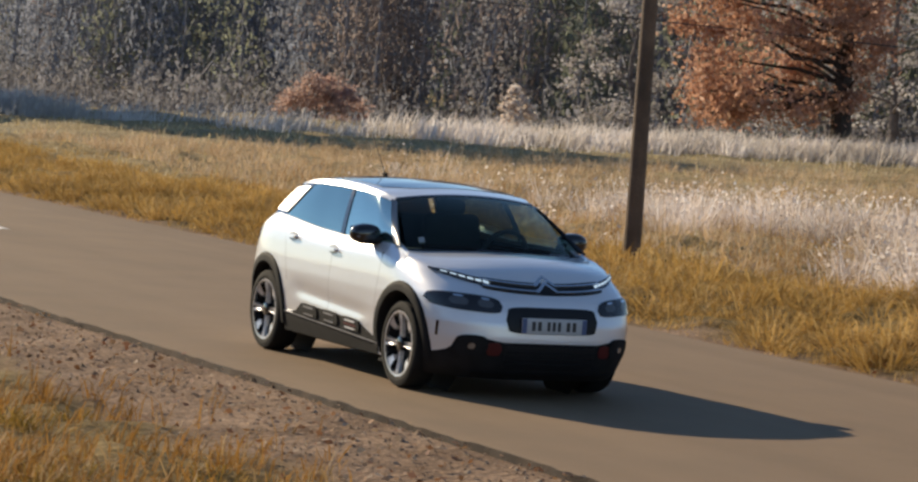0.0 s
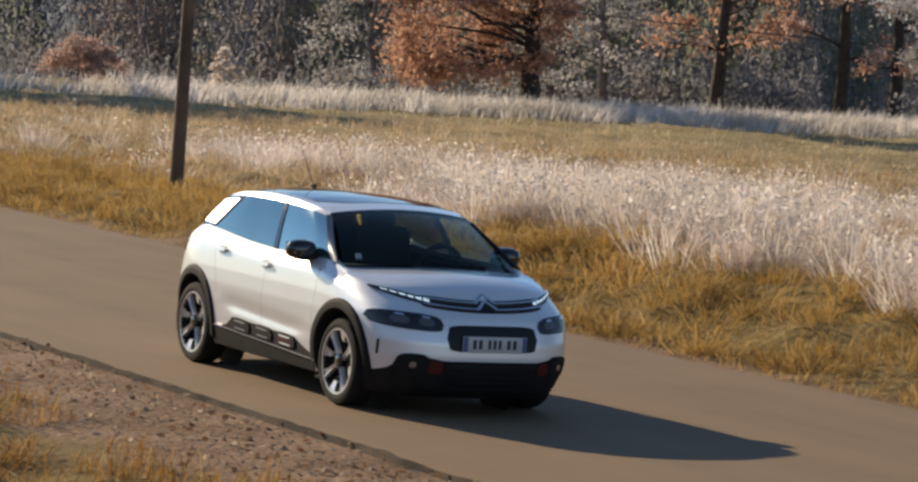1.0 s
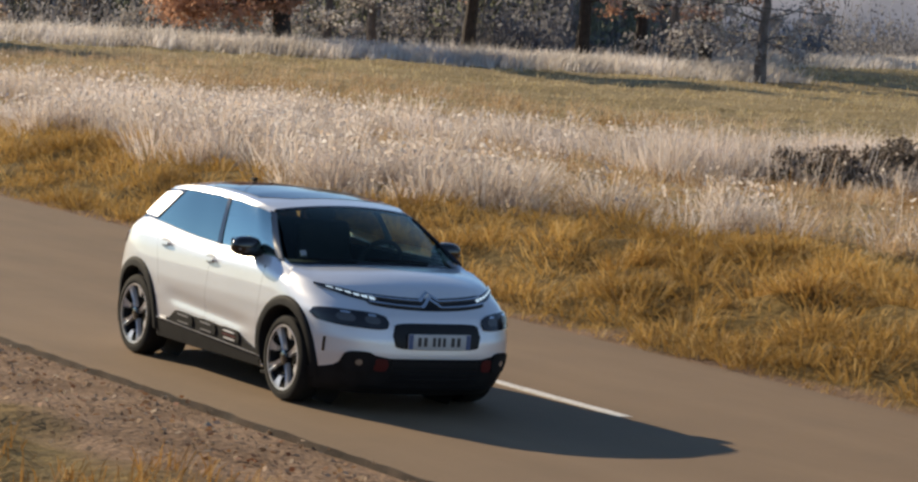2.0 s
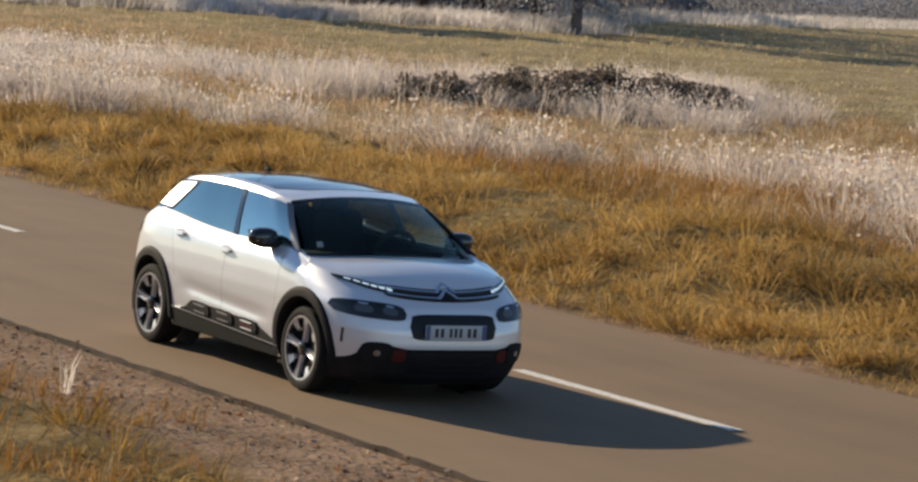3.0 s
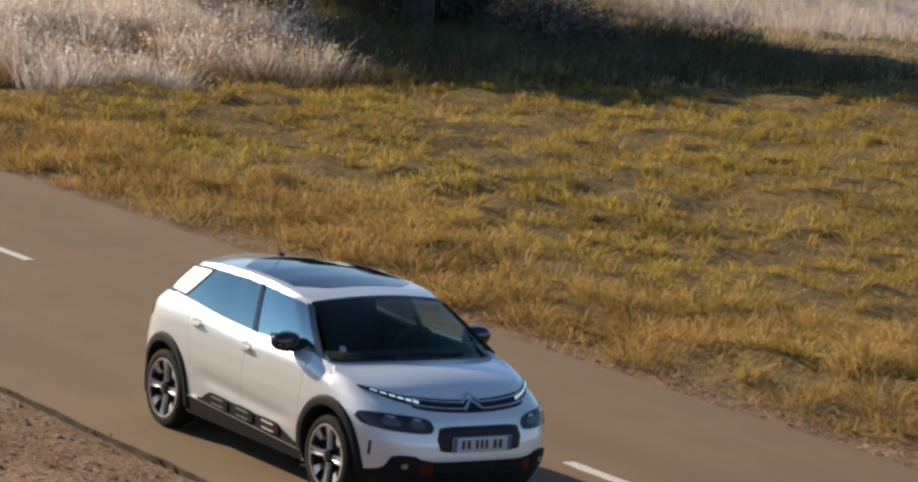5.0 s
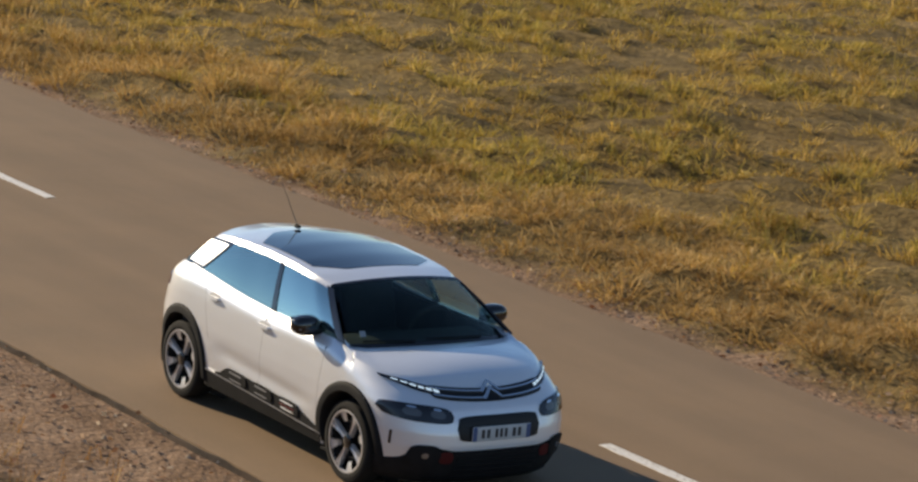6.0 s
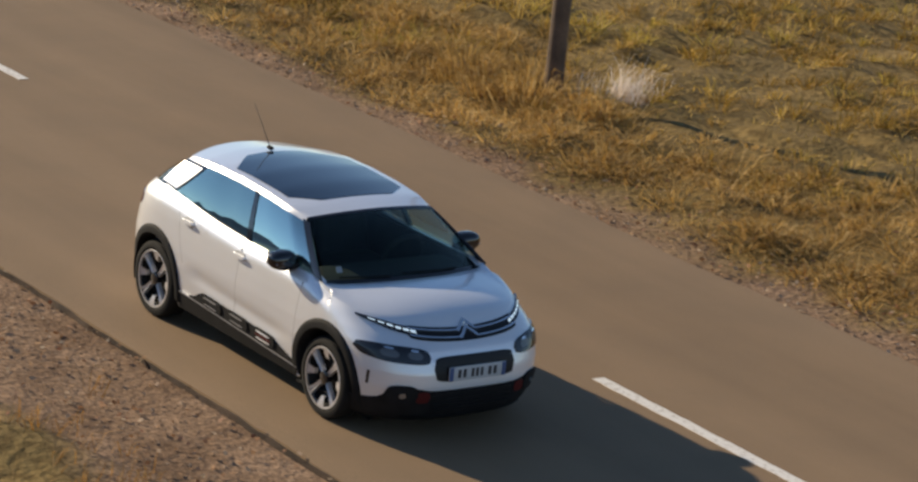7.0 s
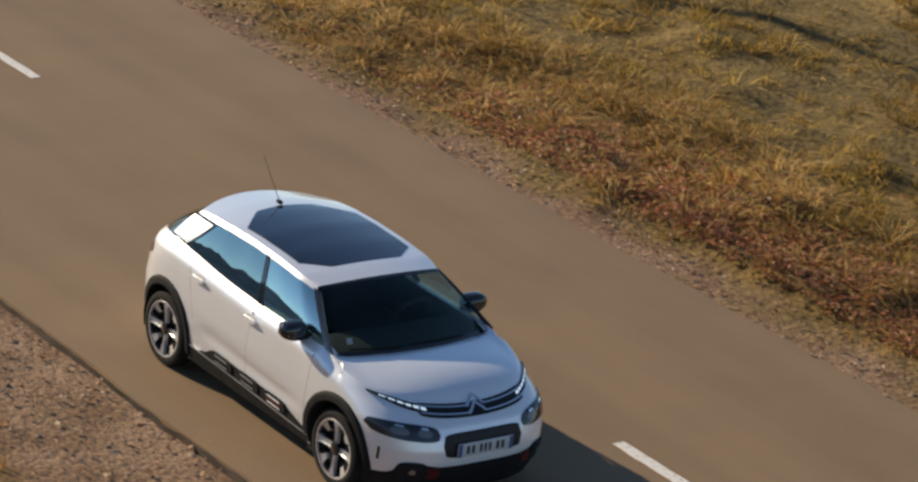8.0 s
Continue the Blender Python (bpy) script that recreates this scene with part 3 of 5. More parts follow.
def build_woods():
    """The far woods: many thin trunks and a tangle of twigs, one object for each of trunks and foliage."""
    bm = bmesh.new()
    rnd = random.Random(5)
    stands = {"grey": [], "brown": [], "blue": [], "green": []}
    for k in range(700):
        x = rnd.uniform(-215, 30)
        edge = 56 + 0.07 * (x + 126) if x < -60 else 66 + 0.25 * (x + 60) + 1.6 * max(0, x + 60)
        y = edge + abs(rnd.gauss(0, 1)) * 20 + 8
        if x > float(woods_line(y)) + 24:
            continue
        x = min(x, float(woods_line(y)) - 2 - rnd.uniform(0, 12))
        z = float(height(x, y))
        h = rnd.uniform(11, 19)
        r = rnd.uniform(0.06, 0.15)
        limb(bm, Vector((x, y, z - 0.2)), Vector((x + rnd.uniform(-0.7, 0.7), y + rnd.uniform(-0.7, 0.7), z + h)), r, r * 0.35, 5, 0.02, 4)
        v = noise.noise((x * 0.045, y * 0.03, 3.3)) + rnd.uniform(-0.25, 0.25)
        # the blue tone past x -150 carries shade and haze
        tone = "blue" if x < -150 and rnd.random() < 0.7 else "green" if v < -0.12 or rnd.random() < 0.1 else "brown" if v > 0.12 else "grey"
        con = tone == "green"
        m = 300
        t = RNG.uniform(0.0, 1, m)
        rad = (1.9 * (1 - t) + 0.3 if con else 1.9 * np.sin(np.pi * np.clip(t, 0.05, 1)) + 0.5) * np.sqrt(RNG.uniform(0, 1, m))
        a = RNG.uniform(0, 2 * np.pi, m)
        q = np.stack([x + rad * np.cos(a), y + rad * np.sin(a), z + (0.1 if con else 0.12) * h + t * h * 0.85], 1)
        stands[tone].append(q)
    # undergrowth along the edge
    n = 26000
    x = RNG.uniform(-215, 30, n)
    edge = np.where(x < -60, 56 + 0.07 * (x + 126), 66 + 0.25 * (x + 60) + 1.6 * np.maximum(0, x + 60))
    y = edge + np.abs(RNG.normal(0, 1, n)) * 7 + 3
    x = np.minimum(x, woods_line(y) - 2 - RNG.uniform(0, 6, n))
    z = height(x, y) + np.abs(RNG.normal(0, 1.0, n)) * (0.6 + smooth_mask(x, y, 3.0, 2.0) * 1.5)
    stands["grey"].append(np.stack([x, y, z], 1))
    bmesh.ops.recalc_face_normals(bm, faces=bm.faces)
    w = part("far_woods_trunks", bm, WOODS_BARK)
    tagged(w, "bare trunks of the distant woods, greyed for haze", "woods", kind="stuff")
    for tone, mat, long, wide, lab in (("grey", WOODS_LEAF, 1.3, 0.05, "tangle of twigs in the distant woods, greyed for haze"), ("brown", WOODS_BROWN, 1.2, 0.055, "tangle of brownish bare twigs in the distant woods, paled for haze"),
                                       ("blue", WOODS_BLUE, 1.2, 0.08, "trees in the distant woods, coloured blue-grey for shade and haze"), ("green", WOODS_GREEN, 0.8, 0.10, "olive conifer foliage in the distant woods, dulled for haze")):
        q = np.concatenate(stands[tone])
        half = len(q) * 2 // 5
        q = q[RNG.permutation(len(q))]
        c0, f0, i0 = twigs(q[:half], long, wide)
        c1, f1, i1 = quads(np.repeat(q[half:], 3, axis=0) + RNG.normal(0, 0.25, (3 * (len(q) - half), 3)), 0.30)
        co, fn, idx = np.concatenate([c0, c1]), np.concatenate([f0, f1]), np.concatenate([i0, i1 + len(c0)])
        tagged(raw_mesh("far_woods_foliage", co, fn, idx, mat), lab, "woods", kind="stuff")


def build_far_hill():
    """An added wooded rise that closes the distance, its grey standing in for haze."""
    bm = bmesh.new()
    g = []
    for i in range(46):
        x = -420 + i * 6.0
        edge = 105 + 0.12 * (x + 126)
        row = []
        for k in range(7):
            t = k / 6
            row.append(Vector((x + 2.0 * noise.noise((i * 0.9, k, 2)), edge + 14 * t + 2.5 * noise.noise((i * 0.7, k * 1.3, 0)), -6 + 32 * t + 3.0 * t * noise.noise((i * 0.8, k * 0.7, 4)))))
        g.append(row)
    sheet(bm, g)
    bmesh.ops.recalc_face_normals(bm, faces=bm.faces)
    return tagged(part("backdrop_hill", bm, HILL), "distant wooded rise, coloured grey for haze", "hill", kind="structure")


def build_near_side_woods():
    """The wooded skyline across the fields on the other side of the road, which the car's windows mirror."""
    bm = bmesh.new()
    g = []
    for i in range(106):
        a = radians(206 + 1.0 * i)
        top = 27 + 9 * noise.noise((i * 0.13, 2.2, 0)) + 5 * noise.noise((i * 0.71, 5.2, 0)) + 2.5 * noise.noise((i * 1.9, 7.2, 0))
        g.append([Vector((60 + (d + 4 * noise.noise((i * 0.8, k, 1))) * math.cos(a), -20 + d * math.sin(a), -2 + top * k / 4)) for k, d in ((0, 205), (1, 207), (2, 210), (3, 214), (4, 220))])
    sheet(bm, g)
    bmesh.ops.recalc_face_normals(bm, faces=bm.faces)
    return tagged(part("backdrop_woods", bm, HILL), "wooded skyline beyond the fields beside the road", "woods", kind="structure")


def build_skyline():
    """Low hills on the horizon past the meadow, paled to stand in for haze."""
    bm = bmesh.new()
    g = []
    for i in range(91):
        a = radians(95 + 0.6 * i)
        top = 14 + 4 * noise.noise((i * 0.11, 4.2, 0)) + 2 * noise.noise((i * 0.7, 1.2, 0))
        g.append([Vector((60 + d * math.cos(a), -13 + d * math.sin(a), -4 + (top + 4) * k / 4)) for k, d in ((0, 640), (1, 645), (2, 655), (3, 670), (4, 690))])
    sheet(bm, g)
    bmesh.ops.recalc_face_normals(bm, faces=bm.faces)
    return tagged(part("backdrop_skyline", bm, HAZE_HILL), "low wooded hills on the horizon, paled for haze", "hill", kind="structure")


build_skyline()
build_far_hill()
build_near_side_woods()
build_woods()
build_tree("oak_tree", -64.7, 45.2, 11.5, 7.4, 2.2, BARK, OAK_LEAF, 30000, 0.18, "spreading oak tree with orange autumn leaves on the meadow's edge", 0.33, 150, 0.5, 0.9, shift=(-1.0, -2.1))
for x, y, t, w, lab in ((-74.3, 59.3, 14, 7.5, "tall oak with thinning rust leaves before the woods"), (-71.0, 63.0, 15, 6, "tall tree with few rust leaves before the woods"), (-76, 69.4, 15, 8, "tall oak with thinning rust leaves before the woods"), (-67, 66.5, 14, 6, "tall tree with few rust leaves before the woods")):
    build_tree("edge_tree", x, y, t, w, 3.0, BARK, OAK_LEAF if "oak" in lab else PINK_LEAF, 4200, 0.22, lab, 0.27, 46, 0.8, 0.8)
for x, y, t, w in ((-62, 61.5, 10, 6), (-105.7, 60.3, 9.5, 6.5), (-92, 62, 12, 8), (-57.5, 62.5, 9, 6), (-84, 60, 10, 7)):
    build_tree("frosted_tree", x, y, t, w, 2.0, GREY_BARK, FROST_TWIG, 5200, 0.20, "bare tree white with frost at the woods' edge", 0.22, 50, 0.5, 0.8)
build_tree("rust_shrub", -123.4, 52.3, 3.5, 4.8, 0.4, BARK, PINK_LEAF, 9000, 0.18, "rounded rust-pink shrub at the woods' edge", 0.08, 80, 0.05, 0.9, "shrub")
build_tree("frosted_shrub", -63.7, 32.9, 1.7, 1.15, 0.15, GREY_BARK, FROST, 4200, 0.11, "small pale frosted shrub at the meadow's end", 0.035, 60, 0.6, 0.9, "shrub")
# roadside trees whose shade falls on the grass
build_tree("leafy_tree", 20.2, 20.8, 4.8, 5.4, 1.5, BARK, GREEN_LEAF, 22000, 0.13, "leafy tree with green and yellowing leaves among the tall grass", 0.05, 64, 0.6, 0.7)
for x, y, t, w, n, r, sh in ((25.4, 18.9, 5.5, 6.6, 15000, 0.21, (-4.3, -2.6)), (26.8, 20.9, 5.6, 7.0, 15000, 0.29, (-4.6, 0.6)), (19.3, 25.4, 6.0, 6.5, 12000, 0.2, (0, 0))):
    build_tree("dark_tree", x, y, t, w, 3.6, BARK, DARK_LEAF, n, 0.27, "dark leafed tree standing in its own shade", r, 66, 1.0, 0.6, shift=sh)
for x, y, t, w, n in ((23.4, 22.6, 1.3, 3.4, 6000), (25.2, 24.2, 1.5, 3.6, 7000), (20.0, 23.6, 1.6, 4.0, 7000), (27.6, 23.6, 1.0, 3.0, 5000)):
    build_tree("dark_shrub", x, y, t, w, 0.3, BARK, SHRUB_LEAF, n, 0.10, "dense dark shrub under the trees", 0.05, 60, 0.02, 0.9, "shrub")
build_tree("rust_shrub", 13.5, 31.5, 3.4, 4.6, 0.5, BARK, PINK_LEAF, 6000, 0.13, "rust-pink frosted shrub behind the shade", 0.05, 34, 0.3, 0.8, "shrub")
build_tree("sapling", 16.5, 30.0, 3.6, 2.0, 1.2, BARK, PINK_LEAF, 2600, 0.13, "slender young tree with rust leaves behind the shade", 0.06, 24, 0.9, 0.7)
# added dark mass for shaded hanging foliage; the darkness is leaf colour
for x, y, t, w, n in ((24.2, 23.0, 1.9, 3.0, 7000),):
    build_tree("dark_shrub", x, y, t, w, 0.4, BARK, DARK_LEAF, n, 0.15, "added dark leafy mass for foliage in the trees' shade", 0.06, 60, 0.05, 0.8, "shrub")
# tall trees beside the meadow, whose shade lies across it
for x, y, t, w in ((-92, 9, 20.8, 10), (-88, 13.5, 19.6, 9), (-97, 5, 21.5, 10), (-84, 17, 16.4, 8)):
    build_tree("tall_tree", x, y, t, w, 3.0, BARK, DARK_LEAF, 7000, 0.55, "tall dark tree beside the meadow", 0.35, 60, 0.3, 0.7)
build_tree("frosted_shrub", 11.5, 37.2, 4.6, 3.0, 0.4, GREY_BARK, FROST_TWIG, 9000, 0.11, "tall rounded frosted shrub behind the trees", 0.06, 40, 0.1, 0.8, "shrub")
build_tree("rust_shrub", 8.2, 42.0, 3.6, 5.6, 0.5, BARK, OAK_LEAF, 9000, 0.14, "rounded rust-orange shrub in the meadow", 0.06, 40, 0.1, 0.8, "shrub")
for x, y, t, w in ((2.8, 19.2, 0.8, 2.2), (2.3, 21.0, 0.85, 2.4), (1.6, 22.6, 0.95, 2.5), (1.2, 24.4, 0.95, 2.5), (0.6, 26.2, 0.85, 2.3), (0.2, 27.8, 0.65, 2.0)):
    build_tree("low_shrub", x, y, t, w, 0.2, BARK, SHRUB_LEAF, 6500, 0.09, "low dark shrub overgrown by pale grass", 0.03, 44, 0.05, 0.6, "shrub")


# ---- grass ----
def scatter(n, x0, x1, y0, y1):
    return RNG.uniform(x0, x1, n), RNG.uniform(y0, y1, n)


def build_grass():
    # golden verge on the far side: a thin mat, and hanging tussocks over it
    x, y = scatter(30000, -48, 106, 4.62, 13.5)
    inner = 4.60 + np.clip((x - 54) / 26, 0, 1) * 0.28 + 0.25 * smooth_mask(x, y, 0.9, 1.0) * (0.25 + 0.75 * (x > 45))
    keep = (y > inner) & (RNG.uniform(0, 1, len(x)) < np.clip(1.1 - (y - 5.0) * 0.12, 0.2, 1)) & ~((x > 34) & (y > 7.4 + 0.6 * np.sin(x * 0.7)))
    x, y = x[keep], y[keep]
    tufts("golden_verge_grass", 7, x, y, (0.05, 0.17), (0.006, 0.012), 0.95, 0.13, GOLD, "matted dry golden grass on the road's verge", 0.5, 1.2)
    x, y = scatter(8600, -48, 106, 4.75, 11.0)
    far = np.where(x < 34, np.interp(x, [-12, 4, 10, 16, 34], [8.6, 7.2, 7.3, 8.6, 8.6]), 7.3 + 0.5 * np.sin(x * 0.7))
    inner = 4.78 + np.clip((x - 54) / 26, 0, 1) * 0.28 + 0.35 * smooth_mask(x, y, 1.1, 1.0)
    keep = (y > inner) & (y < far + 0.8 * smooth_mask(x, y, 1.4, 6.0)) & (RNG.uniform(0, 1, len(x)) < np.where(x < 60, 1.0, 1.15) * (0.28 + 0.9 * smooth_mask(x, y, 1.0, 5.0)))
    x, y = x[keep], y[keep]
    by_bank = x < 60 - 6 * smooth_mask(x, y, 2.0, 3.0)
    tussocks("golden_tussocks", x[by_bank], y[by_bank], 52, 0.38, (0.15, 0.32), (0.007, 0.014), GOLD, "hanging tussocks of dry golden grass on the verge", 1.1, (0.5, -0.4))
    tussocks("golden_tussocks", x[~by_bank], y[~by_bank], 48, 0.33, (0.09, 0.22), (0.008, 0.015), GOLD, "low tussocks of dry golden grass on the verge", 1.2, (0.5, -0.3))
    # pale tall grass in uneven tussocks behind the verge
    x, y = scatter(26000, -40, 34.5, 7.0, 34)
    start = np.interp(x, [-40, -24, -12, -3, 5, 9, 13, 17, 22, 25, 29, 34], [17.0, 13.0, 9.6, 7.6, 6.9, 7.0, 8.4, 10.4, 12.2, 11.5, 9.0, 8.5]) + 0.4 * np.sin(x * 1.3)
    deep = np.interp(x, [-40, -24, -12, -3, 5, 12, 20, 26, 34], [2.0, 3.0, 5.0, 6.0, 4.6, 3.4, 4.6, 7.5, 7.5])
    tuss = np.clip(smooth_mask(x, y, 1.0, 0.4) + 0.14 * np.exp(-((x - 9) / 6) ** 2), 0, 1)
    tuss = np.where(x > 19, np.clip(smooth_mask(x * 1.1, y * 1.7, 0.9, 2.7) + 0.08, 0, 1), tuss)
    u = (y - start) / deep
    near = np.clip(u / 0.12, 0, 1) * np.clip((1.15 - u) / 0.4, 0, 1) * np.clip((x + 22) / 14, 0.06, 1)
    back = np.exp(-((y - 22.5 - 0.42 * (x + 1)) / 3.4) ** 2) * np.clip((7 - x) / 4, 0, 1) * np.clip((x + 26) / 10, 0, 1)
    edge = (x < 33.2 + 0.8 * np.sin(y * 0.9)) | (y < 12.0)
    lim = np.clip(np.maximum(near, back) * np.clip(tuss * 3.2 - 1.25, 0.0, 1), 0, 1) * edge
    lim = np.where((x > 19) & (near > 0) & edge, np.maximum(lim, near * np.clip(tuss * 2.6 - 0.75, 0.0, 0.85)), lim)
    keep = RNG.uniform(0, 1, len(x)) < lim * 0.62
    x, y, tuss = x[keep], y[keep], tuss[keep]
    tall = tuss > 0.55
    tussocks("frosted_tall_grass", x[tall], y[tall], 64, 0.50, (0.34, 0.72), (0.006, 0.012), FROST, "tall pale dry grass white with frost", 1.25, (0.35, -0.15))
    tussocks("frosted_tall_grass", x[~tall], y[~tall], 46, 0.40, (0.16, 0.40), (0.006, 0.012), FROST, "tall pale dry grass white with frost", 1.35, (0.35, -0.15))
    # feathery frosted seed heads over the same tussocks
    top = np.where(tall, 0.52, 0.28)
    m = 15
    fx, fy = np.repeat(x, m) + RNG.normal(0, 0.24, m * len(x)), np.repeat(y, m) + RNG.normal(0, 0.24, m * len(x))
    fz = height(fx, fy) + np.repeat(top, m) * RNG.uniform(0.55, 1.3, m * len(x))
    co, fn, idx = quads(np.stack([fx, fy, fz], 1), 0.06)
    tagged(raw_mesh("frosted_seed_heads", co, fn, idx, FROST), "feathery seed heads white with frost", "grass", kind="stuff")
    # straw coloured grass between and behind the pale tussocks
    x, y = scatter(9000, -48, 33.5, 7.0, 34)
    start = np.interp(x, [-48, -24, -12, -3, 5, 13, 17, 22, 29, 34], [12.0, 9.6, 8.6, 7.4, 7.2, 8.6, 9.6, 9.8, 8.0, 8.1])
    keep = (y > start) & (RNG.uniform(0, 1, len(x)) < np.clip(1.0 - (y - start) * 0.03, 0.15, 1))
    tussocks("straw_grass", x[keep], y[keep], 26, 0.34, (0.12, 0.38), (0.006, 0.013), STRAW, "straw coloured dry grass between the pale tussocks", 1.0, (0.3, -0.1))
    x, y = scatter(2600, 6, 24, 32, 44)
    keep = smooth_mask(x, y, 1.6, 4.0) > 0.35
    tufts("frosted_tall_grass", 14, x[keep], y[keep], (0.25, 0.8), (0.008, 0.014), 0.9, 0.22, FROST, "tall pale dry grass white with frost")
    # pale grass over the low shrubs
    t = RNG.uniform(-0.25, 1.05, 760)
    x, y = 3.0 - 3.2 * t - 2.2 + RNG.normal(0, 1.0, 760), 19.0 + 9.5 * t + 1.4 + RNG.normal(0, 0.9, 760)
    tussocks("frosted_mound_grass", x, y, 60, 0.62, (0.45, 0.95), (0.006, 0.012), FROST, "pale frosted grass growing over low shrubs", 1.3, (0.35, -0.1))
    # coarse grass under the trees, its dark colour imitating their shade
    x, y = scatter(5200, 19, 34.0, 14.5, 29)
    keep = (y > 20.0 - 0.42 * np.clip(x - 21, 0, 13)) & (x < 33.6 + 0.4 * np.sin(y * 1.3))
    tufts("shade_dark_tufts", 8, x[keep], y[keep], (0.2, 0.7), (0.008, 0.016), 0.8, 0.2, SHADE_GRASS, "coarse olive grass under the trees, darkened to carry their shade", 0.3, 1.2)
    # rust undergrowth between the pale tussocks
    x, y = np.concatenate([scatter(6500, -30, 33.5, 8.2, 30), scatter(3000, 19, 33.5, 8.8, 18)], axis=1)
    keep = (smooth_mask(x, y, 1.5, 0.4) < 0.55) | ((x > 19) & (y < 18))
    x, y = x[keep], y[keep]
    tufts("rust_undergrowth", 7, x, y, (0.12, 0.46), (0.006, 0.012), 0.8, 0.15, BROWN_GRASS, "rusty dry growth between the pale tussocks", 0.3, 1.2)
    # short olive grass past the trees, in low tussocks with bare gaps
    x, y = scatter(19000, 31, 112, 6.0, 26)
    ok = ((x > 33.0 + 0.8 * np.sin(y * 0.9)) | (y < 8.8)) & (y > 6.1 + 0.6 * smooth_mask(x, y, 1.1, 6.0))
    clump = smooth_mask(x * 0.75, y * 1.25, 0.8, 8.0)
    keep = ok & (RNG.uniform(0, 1, len(x)) < np.clip(clump * 1.5 - 0.15, 0.05, 1) * np.clip(1.25 - (y - 12) * 0.05, 0.55, 1))
    x, y, clump = x[keep], y[keep], clump[keep]
    late = RNG.uniform(0, 1, len(x)) < np.clip((x - 58) / 30, 0, 0.85)
    for sel, mat, lab in (((clump > 0.62) & ~late, LAWN_GREEN, "low tussocks of dull green grass"), ((clump <= 0.62) & ~late, LAWN, "low tussocks of olive and straw coloured grass"), (late, LAWN_BROWN, "low tussocks of brownish olive grass")):
        tussocks("short_olive_grass", x[sel], y[sel], 26, 0.21, (0.09, 0.22), (0.008, 0.016), mat, lab, 1.3, (0.5, -0.1))
    x, y = scatter(9000, 31, 112, 6.3, 26)
    keep = (x > 33.0 + 0.8 * np.sin(y * 0.9)) | (y < 8.6)
    tufts("short_olive_grass", 5, x[keep], y[keep], (0.03, 0.09), (0.010, 0.018), 0.9, 0.15, LAWN, "thin straw coloured grass between the tufts", 0.5, 1.4)
    # meadow in the distance
    x, y = scatter(20000, -115, 34, 9, 58)
    keep = RNG.uniform(0, 1, len(x)) < 0.3 + 0.7 * smooth_mask(x, y, 5.0, 3.0)
    x, y = x[keep], y[keep]
    tufts("meadow_grass", 4, x, y, (0.06, 0.22), (0.014, 0.035), 0.7, 0.28, MEADOW, "mown meadow of straw and olive grass", 0.4, 1.4)
    x, y = scatter(11000, -125, 34, 58, 150)
    keep = x > woods_line(y) + 3
    tufts("meadow_grass", 4, x[keep], y[keep], (0.06, 0.22), (0.03, 0.06), 0.7, 0.4, MEADOW, "mown meadow of straw and olive grass", 0.4, 1.4)
    # white fringe along the meadow's end, thinned to imitate the trees' shade crossing it
    y = RNG.uniform(13, 68, 5200)
    x = np.interp(y, [12, 18, 30, 45, 58, 68], [-70, -66, -60, -58, -59, -65]) + RNG.normal(0, 1.5, len(y))
    keep = RNG.uniform(0, 1, len(y)) < np.interp(y, [13, 18, 20, 27, 31, 68], [0.9, 0.9, 0.12, 0.12, 0.9, 1.0])
    tufts("frosted_fringe_grass", 12, x[keep], y[keep], (0.25, 0.85), (0.018, 0.035), 0.8, 0.45, FRINGE, "white frosted reeds along the meadow's end", 0.4, 1.2)
    y = RNG.uniform(62, 260, 3600)
    x = woods_line(y) + 3 + RNG.normal(0, 2.5, len(y))
    tufts("frosted_fringe_grass", 10, x, y, (0.25, 0.95), (0.025, 0.05), 0.8, 0.6, FRINGE, "white frosted reeds along the woods' edge", 0.4, 1.2)
    # near verge
    x, y = scatter(17500, -16, 104, -7.5, -2.5)
    dens = np.clip((-2.8 - y) / 0.9, 0.03, 1) * np.clip(smooth_mask(x, y, 0.9, 2.0) * 1.9 - 0.35, 0.03, 1)
    keep = RNG.uniform(0, 1, len(x)) < dens
    x, y = x[keep], y[keep]
    tufts("brown_verge_grass", 8, x, y, (0.06, 0.26), (0.006, 0.012), 0.75, 0.09, BROWN_GRASS, "rusty brown dry grass on the near verge", 0.5, 1.2)
    x, y = scatter(2600, -16, 104, -8.0, -3.0)
    keep = (y < -3.3 - 0.9 * smooth_mask(x, y, 1.6, 7.0)) & (RNG.uniform(0, 1, len(x)) < np.clip(smooth_mask(x, y, 1.1, 2.0) * 2.4 - 0.8, 0, 1))
    x, y = x[keep], y[keep]
    olive = smooth_mask(x, y, 2.5, 4.0) > 0.55
    tussocks("brown_verge_tussocks", x[~olive], y[~olive], 44, 0.30, (0.10, 0.24), (0.006, 0.012), BROWN_GRASS, "rusty brown tussocks on the near verge", 1.2, (0.4, -0.1))
    tussocks("olive_verge_tussocks", x[olive], y[olive], 44, 0.30, (0.10, 0.24), (0.006, 0.012), LAWN_BROWN, "brownish olive tussocks on the near verge", 1.2, (0.4, -0.1))
    # weeds by the last pole
    x, y = RNG.normal(77.4, 0.9, 26), RNG.normal(6.6, 0.28, 26)
